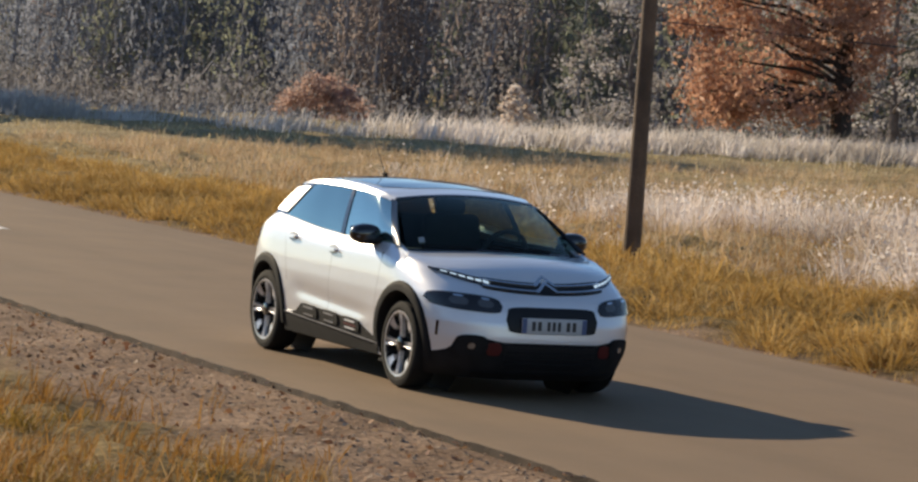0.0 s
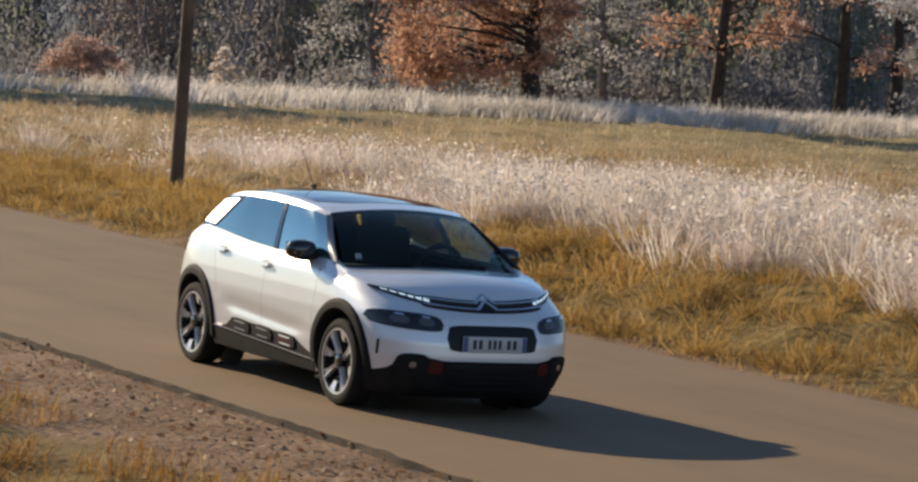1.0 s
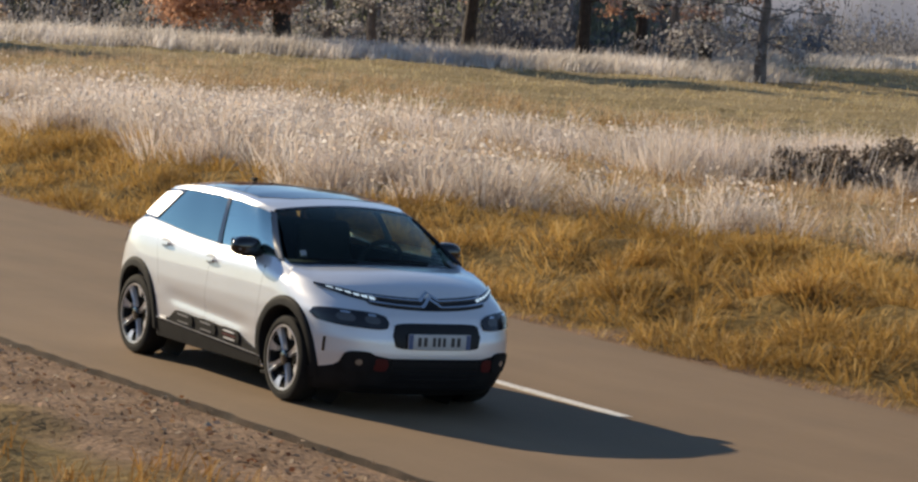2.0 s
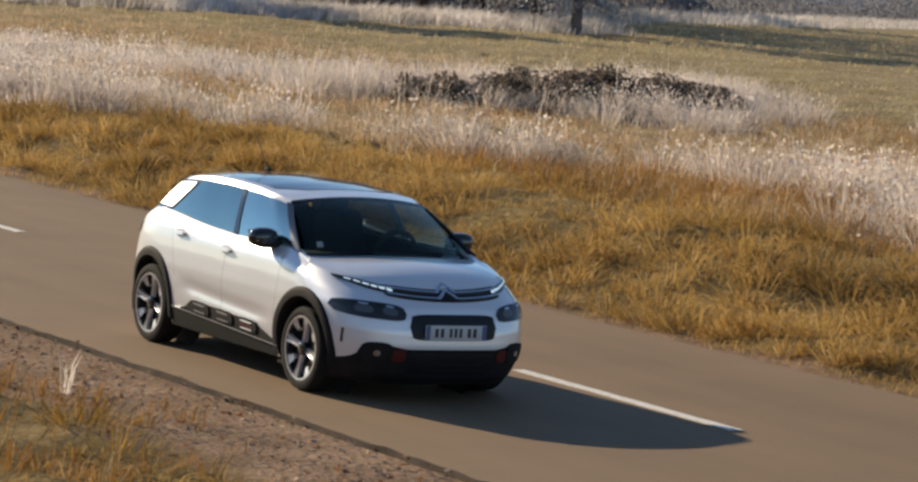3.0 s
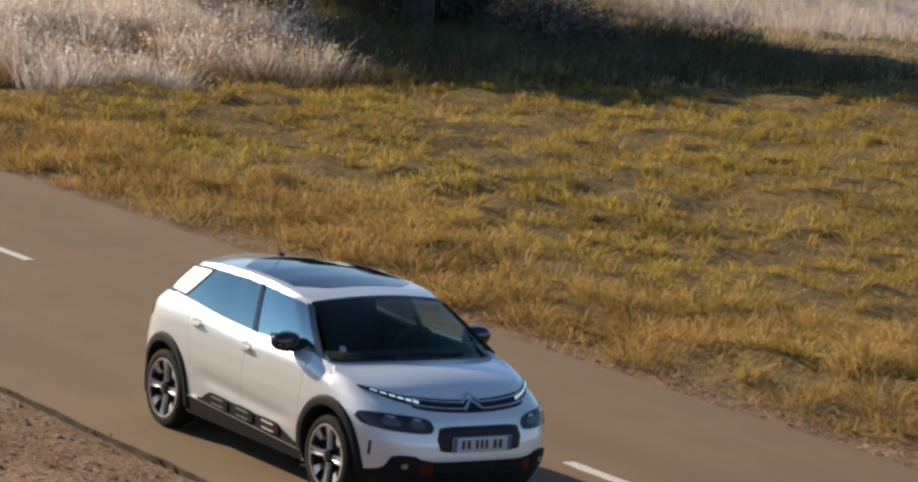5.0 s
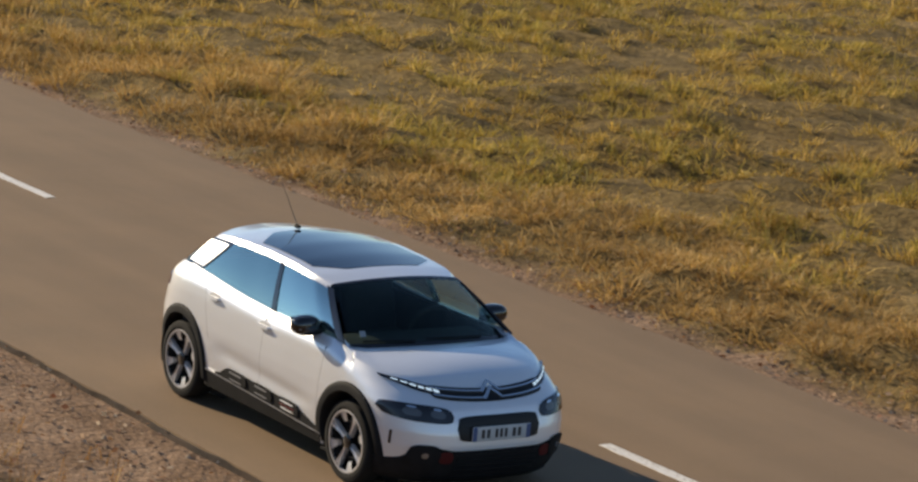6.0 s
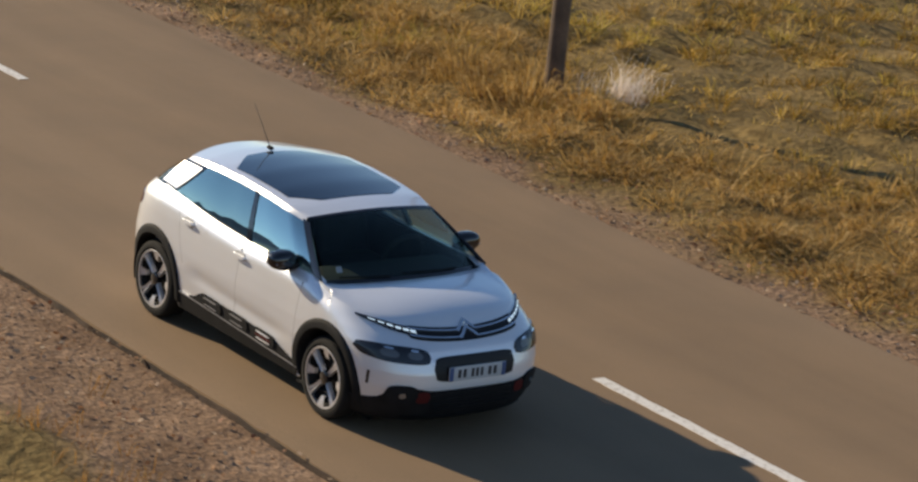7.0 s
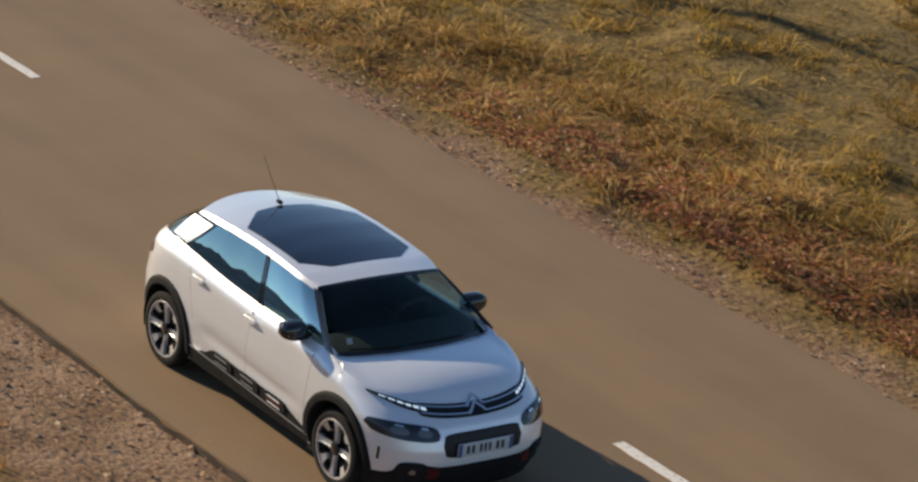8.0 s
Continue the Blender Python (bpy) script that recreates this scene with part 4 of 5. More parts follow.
    tussocks("golden_tussocks", x, y, 80, 0.45, (0.22, 0.42), (0.007, 0.013), GOLD, "high golden tussocks round the foot of a pole", 0.9, (0.3, -0.3))
    x, y = RNG.normal(78.25, 0.28, 18), RNG.normal(7.45, 0.2, 18)
    tufts("frosted_weeds", 14, x, y, (0.2, 0.6), (0.004, 0.008), 0.6, 0.12, FROST, "pale tall weeds round the foot of a pole", 0.5, 1.0)
    x, y = RNG.normal(34.6, 0.06, 3), RNG.normal(-2.95, 0.06, 3)
    tufts("dry_weed", 5, x, y, (0.25, 0.5), (0.008, 0.016), 0.25, 0.03, FROST, "pale dry weed on the gravel verge", 0.5, 1.0)
    # leaf litter and stones
    x, y = scatter(110000, -16, 106, -3.6, 7.0)
    red = (x > 84) & (y > 5.0)
    p = np.where(y < -1.72, 0.75 * np.exp(-np.abs(y + 2.5) / 0.8), 0) + np.where(y > 4.45, np.exp(-np.abs(y - 4.9) / 0.6) * np.clip((x - 44) / 20, 0.03, 1.0), 0) + 0.6 * red * smooth_mask(x, y, 1.5, 1.0)
    keep = RNG.uniform(0, 1, len(x)) < p
    x, y = x[keep], y[keep]
    rx, ry = RNG.normal(95.5, 3.2, 9000), 5.2 + np.abs(RNG.normal(0, 0.9, 9000))
    co, fn, idx = quads(np.stack([rx, ry, height(rx, ry) + RNG.uniform(0.02, 0.10, len(rx))], 1), 0.065, 0.5)
    tagged(raw_mesh("red_leaf_litter", co, fn, idx, RED_FALLEN), "drift of reddish fallen leaves on the verge", "leaves", kind="stuff")
    co, fn, idx = quads(np.stack([x, y, height(x, y) + RNG.uniform(0.01, 0.06, len(x))], 1), 0.06, 0.6)
    tagged(raw_mesh("leaf_litter", co, fn, idx, FALLEN), "brown and red fallen leaves along the road's edges", "leaves", kind="stuff")


def build_stones():
    x, y = scatter(9000, -14, 104, -3.1, -1.74)
    x2, y2 = scatter(2600, 45, 104, 4.5, 5.3)
    x, y = np.concatenate([x, x2]), np.concatenate([y, y2])
    n = len(x)
    z = height(x, y)
    r = RNG.uniform(0.006, 0.018, n) * np.where(RNG.uniform(0, 1, n) < 0.04, 2.2, 1.0)
    k = np.array([[1, 0, 0], [0, 1, 0], [-1, 0, 0], [0, -1, 0], [0, 0, 1.0]])
    co = np.stack([x, y, z], 1)[:, None, :] + k[None] * r[:, None, None] * RNG.uniform(0.6, 1.3, (n, 5, 3))
    base = np.arange(n)[:, None] * 5
    idx = (base + np.array([0, 1, 4, 1, 2, 4, 2, 3, 4, 3, 0, 4])).ravel()
    tagged(raw_mesh("verge_stones", co.reshape(-1, 3), np.full(n * 4, 3), idx, PEBBLE), "loose brown stones on the gravel verge", "gravel", kind="stuff")
    # dark crumbled soil along the near edge of the asphalt
    bm = bmesh.new()
    g = []
    for i in range(-160, 1060):
        x = i * 0.1
        c = -1.745 + 0.035 * noise.noise((x * 0.7, 3.1, 0)) + 0.025 * noise.noise((x * 3.1, 1.1, 0))
        w = max(0.004, 0.020 + 0.022 * noise.noise((x * 1.3, 5.5, 0)) + 0.016 * noise.noise((x * 4.7, 2.5, 0)))
        h = 0.006 + 0.016 * noise.noise((x * 4.3, 8.8, 0)) + 0.012 * noise.noise((x * 1.1, 3.8, 0))
        g.append([Vector((x, c - w, -0.06)), Vector((x, c - w * 0.4, h)), Vector((x, c + w * 0.3, h * 0.9)), Vector((x, c + w, -0.02))])
    sheet(bm, g)
    bmesh.ops.recalc_face_normals(bm, faces=bm.faces)
    tagged(part("road_edge_soil", bm, SOIL), "dark crumbled soil along the asphalt's edge", "soil", kind="stuff")


build_grass()
build_stones()


def build_cable():
    bm = bmesh.new()
    a, b = Vector((-86.0, -0.7, 6.26)), Vector((-52.0, 62.0, 3.45))
    pts = [a.lerp(b, t / 30) - Vector((0, 0, 0.15 * math.sin(math.pi * t / 30))) for t in range(31)]
    g = [[p + Vector((0, 0.02 * math.cos(q), 0.02 * math.sin(q))) for q in (0, 2.1, 4.2, 6.283)] for p in pts]
    sheet(bm, g)
    return tagged(part("power_cable", bm, CABLE), "thin dark overhead cable across the meadow", "cable")


build_cable()

# ---- the car: plan outlines by height, wrapped by one surface ----
def table(rows):
    xs, ys = zip(*rows)
    return lambda q: float(np.interp(q, xs, ys))


NOSE = table([(0.14, 1.96), (0.20, 2.05), (0.28, 2.09), (0.36, 2.11), (0.45, 2.12), (0.55, 2.115), (0.64, 2.09), (0.72, 2.05), (0.80, 1.965), (0.83, 1.925), (0.87, 1.875), (0.95, 1.80), (1.05, 1.70)])
TAIL = table([(0.14, -1.90), (0.25, -2.0), (0.45, -2.05), (0.65, -2.05), (0.85, -2.01), (1.00, -1.94), (1.10, -1.84)])
WIDE = table([(0.14, 0.77), (0.20, 0.80), (0.30, 0.825), (0.42, 0.842), (0.55, 0.852), (0.68, 0.852), (0.80, 0.843), (0.90, 0.832), (0.98, 0.818), (1.05, 0.800), (1.12, 0.775)])
XC_F, XC_R, TAIL_POWER = 0.90, -1.0, 3.4
SHOULDER = table([(-2.1, 1.02), (-1.75, 1.07), (-1.45, 1.10), (-0.97, 1.085), (-0.4, 1.045), (0.0, 1.03), (0.6, 1.03), (1.02, 1.03), (1.30, 0.985), (1.62, 0.915), (1.85, 0.875), (2.0, 0.862)])
ARCHES = (1.2975, -1.2975)
ARCH_Z = 0.345


def corner(z):
    """How square the front corners are at a height."""
    return float(np.interp(z, [0.2, 0.45, 0.72, 0.84, 0.95], [3.8, 4.1, 4.0, 3.4, 3.1]))


def plan_front(t, z):
    """Length of the front for a share t of the half width."""
    n = corner(z)
    return XC_F + (NOSE(z) - XC_F) * max(0.0, 1 - t ** n) ** (1 / n) - 0.06 * t * t * (1 - t ** 6)


@functools.lru_cache(maxsize=None)
def front_table(zq):
    t = 1 - np.linspace(0, 1, 160) ** 3
    x = np.array([plan_front(float(q), zq / 500) for q in t])
    return np.maximum.accumulate(x), t


def door_dent(x, z):
    """Depth of the long hollow pressed into the doors above their strip."""
    k = min(1.0, max(0.0, (0.86 - abs(x - 0.02)) / 0.35))
    return 0.017 * k * k * (3 - 2 * k) * math.exp(-((z - 0.515 + 0.05 * x) / 0.055) ** 2)


def side_y(x, z):
    """Half width of the body at length x and height z."""
    w = WIDE(z) - door_dent(x, z)
    if x > XC_F:
        xs, ts = front_table(round(z * 500))
        return w * float(np.interp(x, xs, ts))
    if x < XC_R:
        t = min((XC_R - x) / (XC_R - TAIL(z)), 1.0)
        return w * (1 - t ** TAIL_POWER) ** (1 / TAIL_POWER)
    return w


def nose_x(y, z):
    """Length of the front at half width y and height z."""
    return plan_front(min(abs(y) / WIDE(z), 1.0), z)


def normal_of(fn, a, b, sign):
    e = 0.004
    pa, pb = fn(a + e, b) - fn(a - e, b), fn(a, b + e) - fn(a, b - e)
    n = pa.cross(pb)
    return n.normalized() * sign if n.length > 1e-9 else Vector((1, 0, 0))


def right_side(x, z):
    return Vector((x, -side_y(x, z), z))


def left_side(x, z):
    return Vector((x, side_y(x, z), z))


def front(y, z):
    return Vector((nose_x(y, z), y, z))


SIDES = {"right": (right_side, 1.0), "left": (left_side, -1.0)}
FRONT = (front, 1.0)


def patch(surface, a0, a1, lo, hi, off, na=16, nb=4, under=-0.012):
    """A raised plate that follows a surface, between the curves lo(a) and hi(a), with a rim that goes under the skin."""
    fn, sign = surface
    bm = bmesh.new()
    grid = []
    for i in range(na + 1):
        a = a0 + (a1 - a0) * i / na
        l, h = lo(a), hi(a)
        h = max(h, l + 1e-4)
        row = []
        for j in range(-1, nb + 2):
            b = l + (h - l) * min(max(j, 0), nb) / nb
            d = under if j in (-1, nb + 1) else off
            row.append(fn(a, b) + normal_of(fn, a, b, sign) * d)
        grid.append(row)
    ends = []
    for a in (a0, a1):
        row = []
        l, h = lo(a), max(hi(a), lo(a) + 1e-4)
        for j in range(-1, nb + 2):
            b = l + (h - l) * min(max(j, 0), nb) / nb
            row.append(fn(a, b) + normal_of(fn, a, b, sign) * under)
        ends.append(row)
    sheet(bm, [ends[0]] + grid + [ends[1]])
    bmesh.ops.remove_doubles(bm, verts=bm.verts, dist=1e-5)
    bmesh.ops.recalc_face_normals(bm, faces=bm.faces)
    return bm


def rounded(c0, c1, half, centre, power=4):
    """Upper and lower curves of a rounded bar between c0 and c1."""
    m, r = (c0 + c1) / 2, abs(c1 - c0) / 2

    def k(a):
        return half * max(0.0, 1 - abs((a - m) / r) ** power) ** (1 / power)
    return (lambda a: centre(a) - k(a)), (lambda a: centre(a) + k(a))


def columns():
    """Places round the right half of the plan, from the tail's middle to the nose's, at even steps."""
    pts = []
    for i in range(400):
        th = math.pi / 2 * i / 400
        pts.append(("r", th, XC_R - 1.0 * math.cos(th) ** (2 / TAIL_POWER), 0.85 * math.sin(th) ** (2 / TAIL_POWER)))
    for i in range(400):
        x = XC_R + (XC_F - XC_R) * i / 400
        pts.append(("s", x, x, 0.85))
    for i in range(401):
        t = 1 - (i / 400) ** 3 if i < 200 else 1 - 0.125 - 0.875 * (i - 200) / 200
        pts.append(("f", t, plan_front(t, 0.6), 0.85 * t))
    out, gone = [pts[0]], 0.0
    for p, q in zip(pts, pts[1:]):
        gone += math.hypot(q[2] - p[2], q[3] - p[3])
        if gone >= 0.024:
            out.append(q)
            gone = 0.0
    out.append(pts[-1])
    return out


def wall_point(col, v):
    kind, u, x0, y0 = col
    top = SHOULDER(x0)
    low = 0.20 if abs(x0) < 1.35 else 0.15
    z = low + (top - low) * v
    w = WIDE(z) - 0.05 * max(0.0, (v - 0.86) / 0.14) ** 2 * (0.35 if kind == "f" and x0 > 1.5 else 1.0)
    if kind == "s":
        return Vector((u, -w + door_dent(u, z), z))
    if kind == "f":
        return Vector((plan_front(u, z), -w * u, z))
    c, s = max(0.0, math.cos(u)) ** (2 / TAIL_POWER), max(0.0, math.sin(u)) ** (2 / TAIL_POWER)
    return Vector((XC_R + (TAIL(z) - XC_R) * c, -w * s, z))


def black_line(y):
    """Height of the dark lower bumper's upper edge across the front."""
    y = abs(y)
    return float(np.interp(y, [0, 0.38, 0.50, 0.57, 0.63, 0.68, 0.72, 0.80], [0.425, 0.424, 0.445, 0.466, 0.455, 0.395, 0.345, 0.305]))


def belt(r):
    """Base of the side windows, from the windscreen pillar (0) to the tail (1)."""
    x = 1.04 + (-1.47 - 1.04) * r
    return Vector((x, -(0.765 - 0.055 * max(0.0, (r - 0.6) / 0.4) ** 2), SHOULDER(x) - 0.004))


def rail(r):
    x = 0.52 + (-1.27 - 0.52) * r
    z = float(np.interp(r, [0, 0.1, 0.28, 0.5, 0.7, 0.85, 1.0], [1.345, 1.375, 1.402, 1.415, 1.408, 1.39, 1.355]))
    return Vector((x, -(0.605 - 0.045 * max(0.0, (r - 0.7) / 0.3) ** 2 - 0.03 * max(0.0, (0.12 - r) / 0.12)), z))


def house_right(r, s):
    p = belt(r).lerp(rail(r), s)
    p.y -= 0.011 * 4 * s * (1 - s)
    return p


def house_left(r, s):
    p = house_right(r, s)
    p.y = -p.y
    return p


def roof_point(r, q):
    """Roof from front (r 0) to tail (r 1), across q -1..1."""
    e = rail(r)
    y = -e.y * q
    bow = 1 - q * q
    x = e.x + bow * (0.075 * (1 - r) ** 3 - 0.17 * r ** 3)
    return Vector((x, y, e.z + bow * (0.05 - 0.012 * r)))


def screen_point(a, b):
    """Windscreen: a across -1..1, b from the cowl to the roof."""
    c = Vector((1.19 - 0.165 * a * a, 0.70 * a, 0.985 + 0.03 * (1 - a * a)))
    t = roof_point(0.0, a)
    p = c.lerp(t, b)
    n = Vector((0.55, 0, 0.83))
    return p + n * (0.045 * 4 * b * (1 - b) * (1 - 0.5 * a * a))


def mirrored(bm):
    """Adds the mirror image across the car's middle."""
    src = list(bm.faces)
    done = {}
    for f in src:
        vs = []
        for v in f.verts:
            if v not in done:
                done[v] = v if abs(v.co.y) < 1e-6 else bm.verts.new((v.co.x, -v.co.y, v.co.z))
            vs.append(done[v])
        if len(set(vs)) == len(vs):
            try:
                bm.faces.new(vs[::-1])
            except ValueError:
                pass


def lathe(bm, prof, steps=48, axis_y=0.0):
    """Turns a profile of (y, radius) about the wheel's axle."""
    rings = []
    for k in range(steps):
        a = 2 * math.pi * k / steps
        rings.append([bm.verts.new((r * math.cos(a), y + axis_y, r * math.sin(a))) for y, r in prof])
    for k in range(steps):
        p, q = rings[k], rings[(k + 1) % steps]
        for i in range(len(prof) - 1):
            bm.faces.new((p[i], p[i + 1], q[i + 1], q[i]))


def blob(c, size, seg=24, ring=14, power=1.0):
    bm = bmesh.new()
    bmesh.ops.create_uvsphere(bm, u_segments=seg, v_segments=ring, radius=1)
    for v in bm.verts:
        for k in range(3):
            v.co[k] = math.copysign(abs(v.co[k]) ** power, v.co[k]) * size[k] + c[k]
    return bm


def rbox(c, size, bevel=0.01, segments=2):
    bm = bmesh.new()
    bmesh.ops.create_cube(bm, size=1, matrix=Matrix.Translation(c) @ Matrix.Diagonal((*size, 1)))
    bmesh.ops.bevel(bm, geom=list(bm.edges), offset=bevel, segments=segments, affect="EDGES", profile=0.5)
    return bm


def build_wheel(side):
    """Side -1: outer face to the right of the car."""
    w = new("wheel")
    bm = bmesh.new()
    lathe(bm, [(0.085, 0.228), (0.100, 0.245), (0.103, 0.275), (0.092, 0.306), (0.070, 0.317), (0.045, 0.320), (0, 0.3205), (-0.045, 0.320), (-0.070, 0.317), (-0.092, 0.306), (-0.103, 0.275), (-0.100, 0.245), (-0.085, 0.228)], 56)
    bmesh.ops.recalc_face_normals(bm, faces=bm.faces)
    part("tyre", bm, RUBBER, w, "black rubber tyre")
    bm = bmesh.new()
    o = side
    lathe(bm, [(0.098 * o, 0.226), (0.100 * o, 0.240), (0.096 * o, 0.243), (0.088 * o, 0.236), (0.084 * o, 0.224)], 56)
    bmesh.ops.recalc_face_normals(bm, faces=bm.faces)
    rim = part("rim", bm, ALLOY, w, "polished alloy rim")
    barrel = bmesh.new()
    lathe(barrel, [(0.085 * o, 0.227), (0.05 * o, 0.205), (-0.06 * o, 0.20)], 56)
    bmesh.ops.recalc_face_normals(barrel, faces=barrel.faces)
    bm = bmesh.new()
    lathe(bm, [(0.02 * o, 0.0), (0.02 * o, 0.20), (-0.03 * o, 0.205)], 40)
    bmesh.ops.recalc_face_normals(bm, faces=bm.faces)
    part("barrel", barrel, DARK_METAL, w, "dark inner barrel of the rim")
    part("brake_disc", bm, DARK_METAL, w, "dark brake disc behind the spokes")
    for k in range(4):
        a = 2 * math.pi * k / 4
        rot = Matrix.Rotation(a, 3, "Y")
        bm = bmesh.new()
        outer = []
        for rr, hw, yy in ((0.040, 0.020, 0.082), (0.10, 0.020, 0.084), (0.15, 0.023, 0.088), (0.19, 0.028, 0.094), (0.229, 0.036, 0.097)):
            outer.append([Vector((-hw, (yy - 0.03) * o, rr)), Vector((-hw + 0.006, yy * o, rr)), Vector((-0.012, (yy - 0.002) * o, rr)), Vector((-0.006, (yy - 0.016) * o, rr)), Vector((0.006, (yy - 0.016) * o, rr)), Vector((0.012, (yy - 0.002) * o, rr)), Vector((hw - 0.006, yy * o, rr)), Vector((hw, (yy - 0.03) * o, rr))])
        sheet(bm, [[rot @ p for p in row] for row in outer])
        bmesh.ops.recalc_face_normals(bm, faces=bm.faces)
        part("spoke", bm, ALLOY, w)
        bm = bmesh.new()
        mid = a + math.pi / 4
        sheet(bm, [[Vector((rr * math.sin(mid + t), yy * o, rr * math.cos(mid + t))) for t in (-wd, -wd / 2, 0, wd / 2, wd)] for rr, wd, yy in ((0.150, 0.12, 0.040), (0.155, 0.14, 0.074), (0.19, 0.16, 0.085), (0.228, 0.19, 0.093))])
        bmesh.ops.recalc_face_normals(bm, faces=bm.faces)
        part("spoke_insert", bm, ALLOY, w, "bright wedge between the spokes")
    bm = bmesh.new()
    lathe(bm, [(0.094 * o, 0.0), (0.094 * o, 0.040), (0.088 * o, 0.052), (0.05 * o, 0.056)], 24)
    bmesh.ops.recalc_face_normals(bm, faces=bm.faces)
    part("hub_cap", bm, GLOSS_BLACK, w, "black hub cap")
    return w


def build_car():
    car = new("hatchback_car")
    tagged(car, "white compact crossover car with black cladding driving on the road", "car")
    cols = columns()
    rows = 40
    grid = [[wall_point(col, k / rows) for k in range(rows + 1)] for col in cols]
    bm = bmesh.new()
    made = {}

    def vert(i, k):
        if (i, k) not in made:
            p = grid[i][k]
            made[i, k] = bm.verts.new((p.x, 0.0 if abs(p.y) < 1e-5 else p.y, p.z))
        return made[i, k]
    for i in range(len(cols) - 1):
        for k in range(rows):
            m = (grid[i][k] + grid[i + 1][k + 1]) / 2
            if any((m.x - ax) ** 2 + (m.z - ARCH_Z) ** 2 < 0.395 ** 2 for ax in ARCHES) and m.y < -0.45:
                continue
            bm.faces.new([vert(i, k), vert(i + 1, k), vert(i + 1, k + 1), vert(i, k + 1)])
    mirrored(bm)
    bmesh.ops.remove_doubles(bm, verts=bm.verts, dist=1e-4)
    bmesh.ops.recalc_face_normals(bm, faces=bm.faces)
    part("body", bm, PAINT, car)
    part("lower_bumper", patch(FRONT, -0.795, 0.795, lambda y: 0.152, black_line, 0.006, 60, 8), PLASTIC, car, "black plastic lower bumper")
    for surf in SIDES.values():
        part("sill", patch(surf, -0.90, 0.90, lambda x: 0.202, lambda x: 0.325 - 0.038 * x, 0.006, 24, 4), PLASTIC, car, "black plastic sill")
        part("bumper_corner", patch(surf, 1.66, 1.86, lambda x: 0.16, lambda x: 0.31, 0.005, 8, 4), PLASTIC, car)

    # bonnet, from the lip of the front to the cowl
    lip = [grid[i][rows] for i, c in enumerate(cols) if grid[i][rows].x > 1.03]
    lip = lip + [Vector((p.x, -p.y, p.z)) for p in reversed(lip[:-1])]
    arc = [0.0]
    for p, q in zip(lip, lip[1:]):
        arc.append(arc[-1] + (q - p).length)
    even = np.linspace(0, arc[-1], 81)
    lip = [Vector([float(np.interp(s, arc, [q[k] for q in lip])) for k in range(3)]) for s in even]
    bm = bmesh.new()
    g = []
    for p, s in zip(lip, even):
        a = 2 * s / arc[-1] - 1
        a = max(-1, min(1, p.y / 0.735)) * 0.6 + a * 0.4
        c = Vector((1.215 - 0.165 * a * a, 0.725 * a, 0.975 + 0.03 * (1 - a * a)))
        row = []
        for k in range(15):
            t = k / 14
            q = p.lerp(c, t)
            q.z += 0.055 * math.sin(math.pi * t ** 0.7) * (1 - 0.75 * a * a) + (0.012 if 0 < t < 1 else 0.0)
            row.append(q)
        g.append(row)
    sheet(bm, g)
    bmesh.ops.recalc_face_normals(bm, faces=bm.faces)
    part("bonnet", bm, PAINT, car, "white bonnet")

    # shoulders from the body's upper edge to the windows
    for s in (1, -1):
        bm = bmesh.new()
        pts = [p for i, p in ((i, grid[i][rows]) for i in range(len(cols))) if -1.5 < p.x < 1.06]
        sheet(bm, [[Vector((p.x, s * p.y, p.z)), Vector((p.x, s * (p.y + 0.015), p.z + 0.004)), Vector((p.x, s * -0.70, p.z + 0.002))] for p in pts])
        bmesh.ops.recalc_face_normals(bm, faces=bm.faces)
        part("window_ledge", bm, PAINT, car)

    # roof, glass roof, screens
    bm = bmesh.new()
    g = [[roof_point(i / 30, -1 + 2 * j / 24) for j in range(25)] for i in range(31)]
    g.append([p + Vector((-0.012, 0, -0.02)) for p in g[-1]])
    g.append([p + Vector((0.03, 0, -0.03)) for p in g[-1]])
    sheet(bm, g)
    for s in (1, -1):
        sheet(bm, [[Vector((p.x, s * p.y, p.z)) for p in (rail(i / 30), rail(i / 30) + Vector((0, -0.010, -0.012)), house_right(i / 30, 0.90) + Vector((0, -0.006, 0)))] for i in range(31)])
    bmesh.ops.remove_doubles(bm, verts=bm.verts, dist=1e-4)
    bmesh.ops.recalc_face_normals(bm, faces=bm.faces)
    part("roof", bm, PAINT, car, "white roof")
    # q runs across, so swap to run the patch across the roof
    across = (lambda q, r: roof_point(r, q), 1.0)
    part("roof_glass", patch(across, -0.88, 0.88, lambda q: 0.125 + 0.085 * max(0, abs(q) - 0.55) / 0.33, lambda q: 0.775 - 0.115 * max(0, abs(q) - 0.45) / 0.43 - 0.03 * abs(q), 0.004, 28, 14), ROOF_GLASS, car, "dark tinted panoramic roof glass")
    bm = bmesh.new()
    sheet(bm, [[screen_point(-1 + 2 * i / 24, j / 12) for j in range(13)] for i in range(25)])
    bmesh.ops.recalc_face_normals(bm, faces=bm.faces)
    part("windscreen", bm, GLASS, car, "dark windscreen")
    part("windscreen_border", patch((screen_point, 1.0), -0.985, 0.985, lambda a: -0.035, lambda a: 0.02, 0.004, 24, 1), GLOSS_BLACK, car, "black cowl strip")
    part("windscreen_border", patch((screen_point, 1.0), -0.985, 0.985, lambda a: 0.955, lambda a: 1.0, 0.003, 24, 1), GLOSS_BLACK, car)
    bm = bmesh.new()
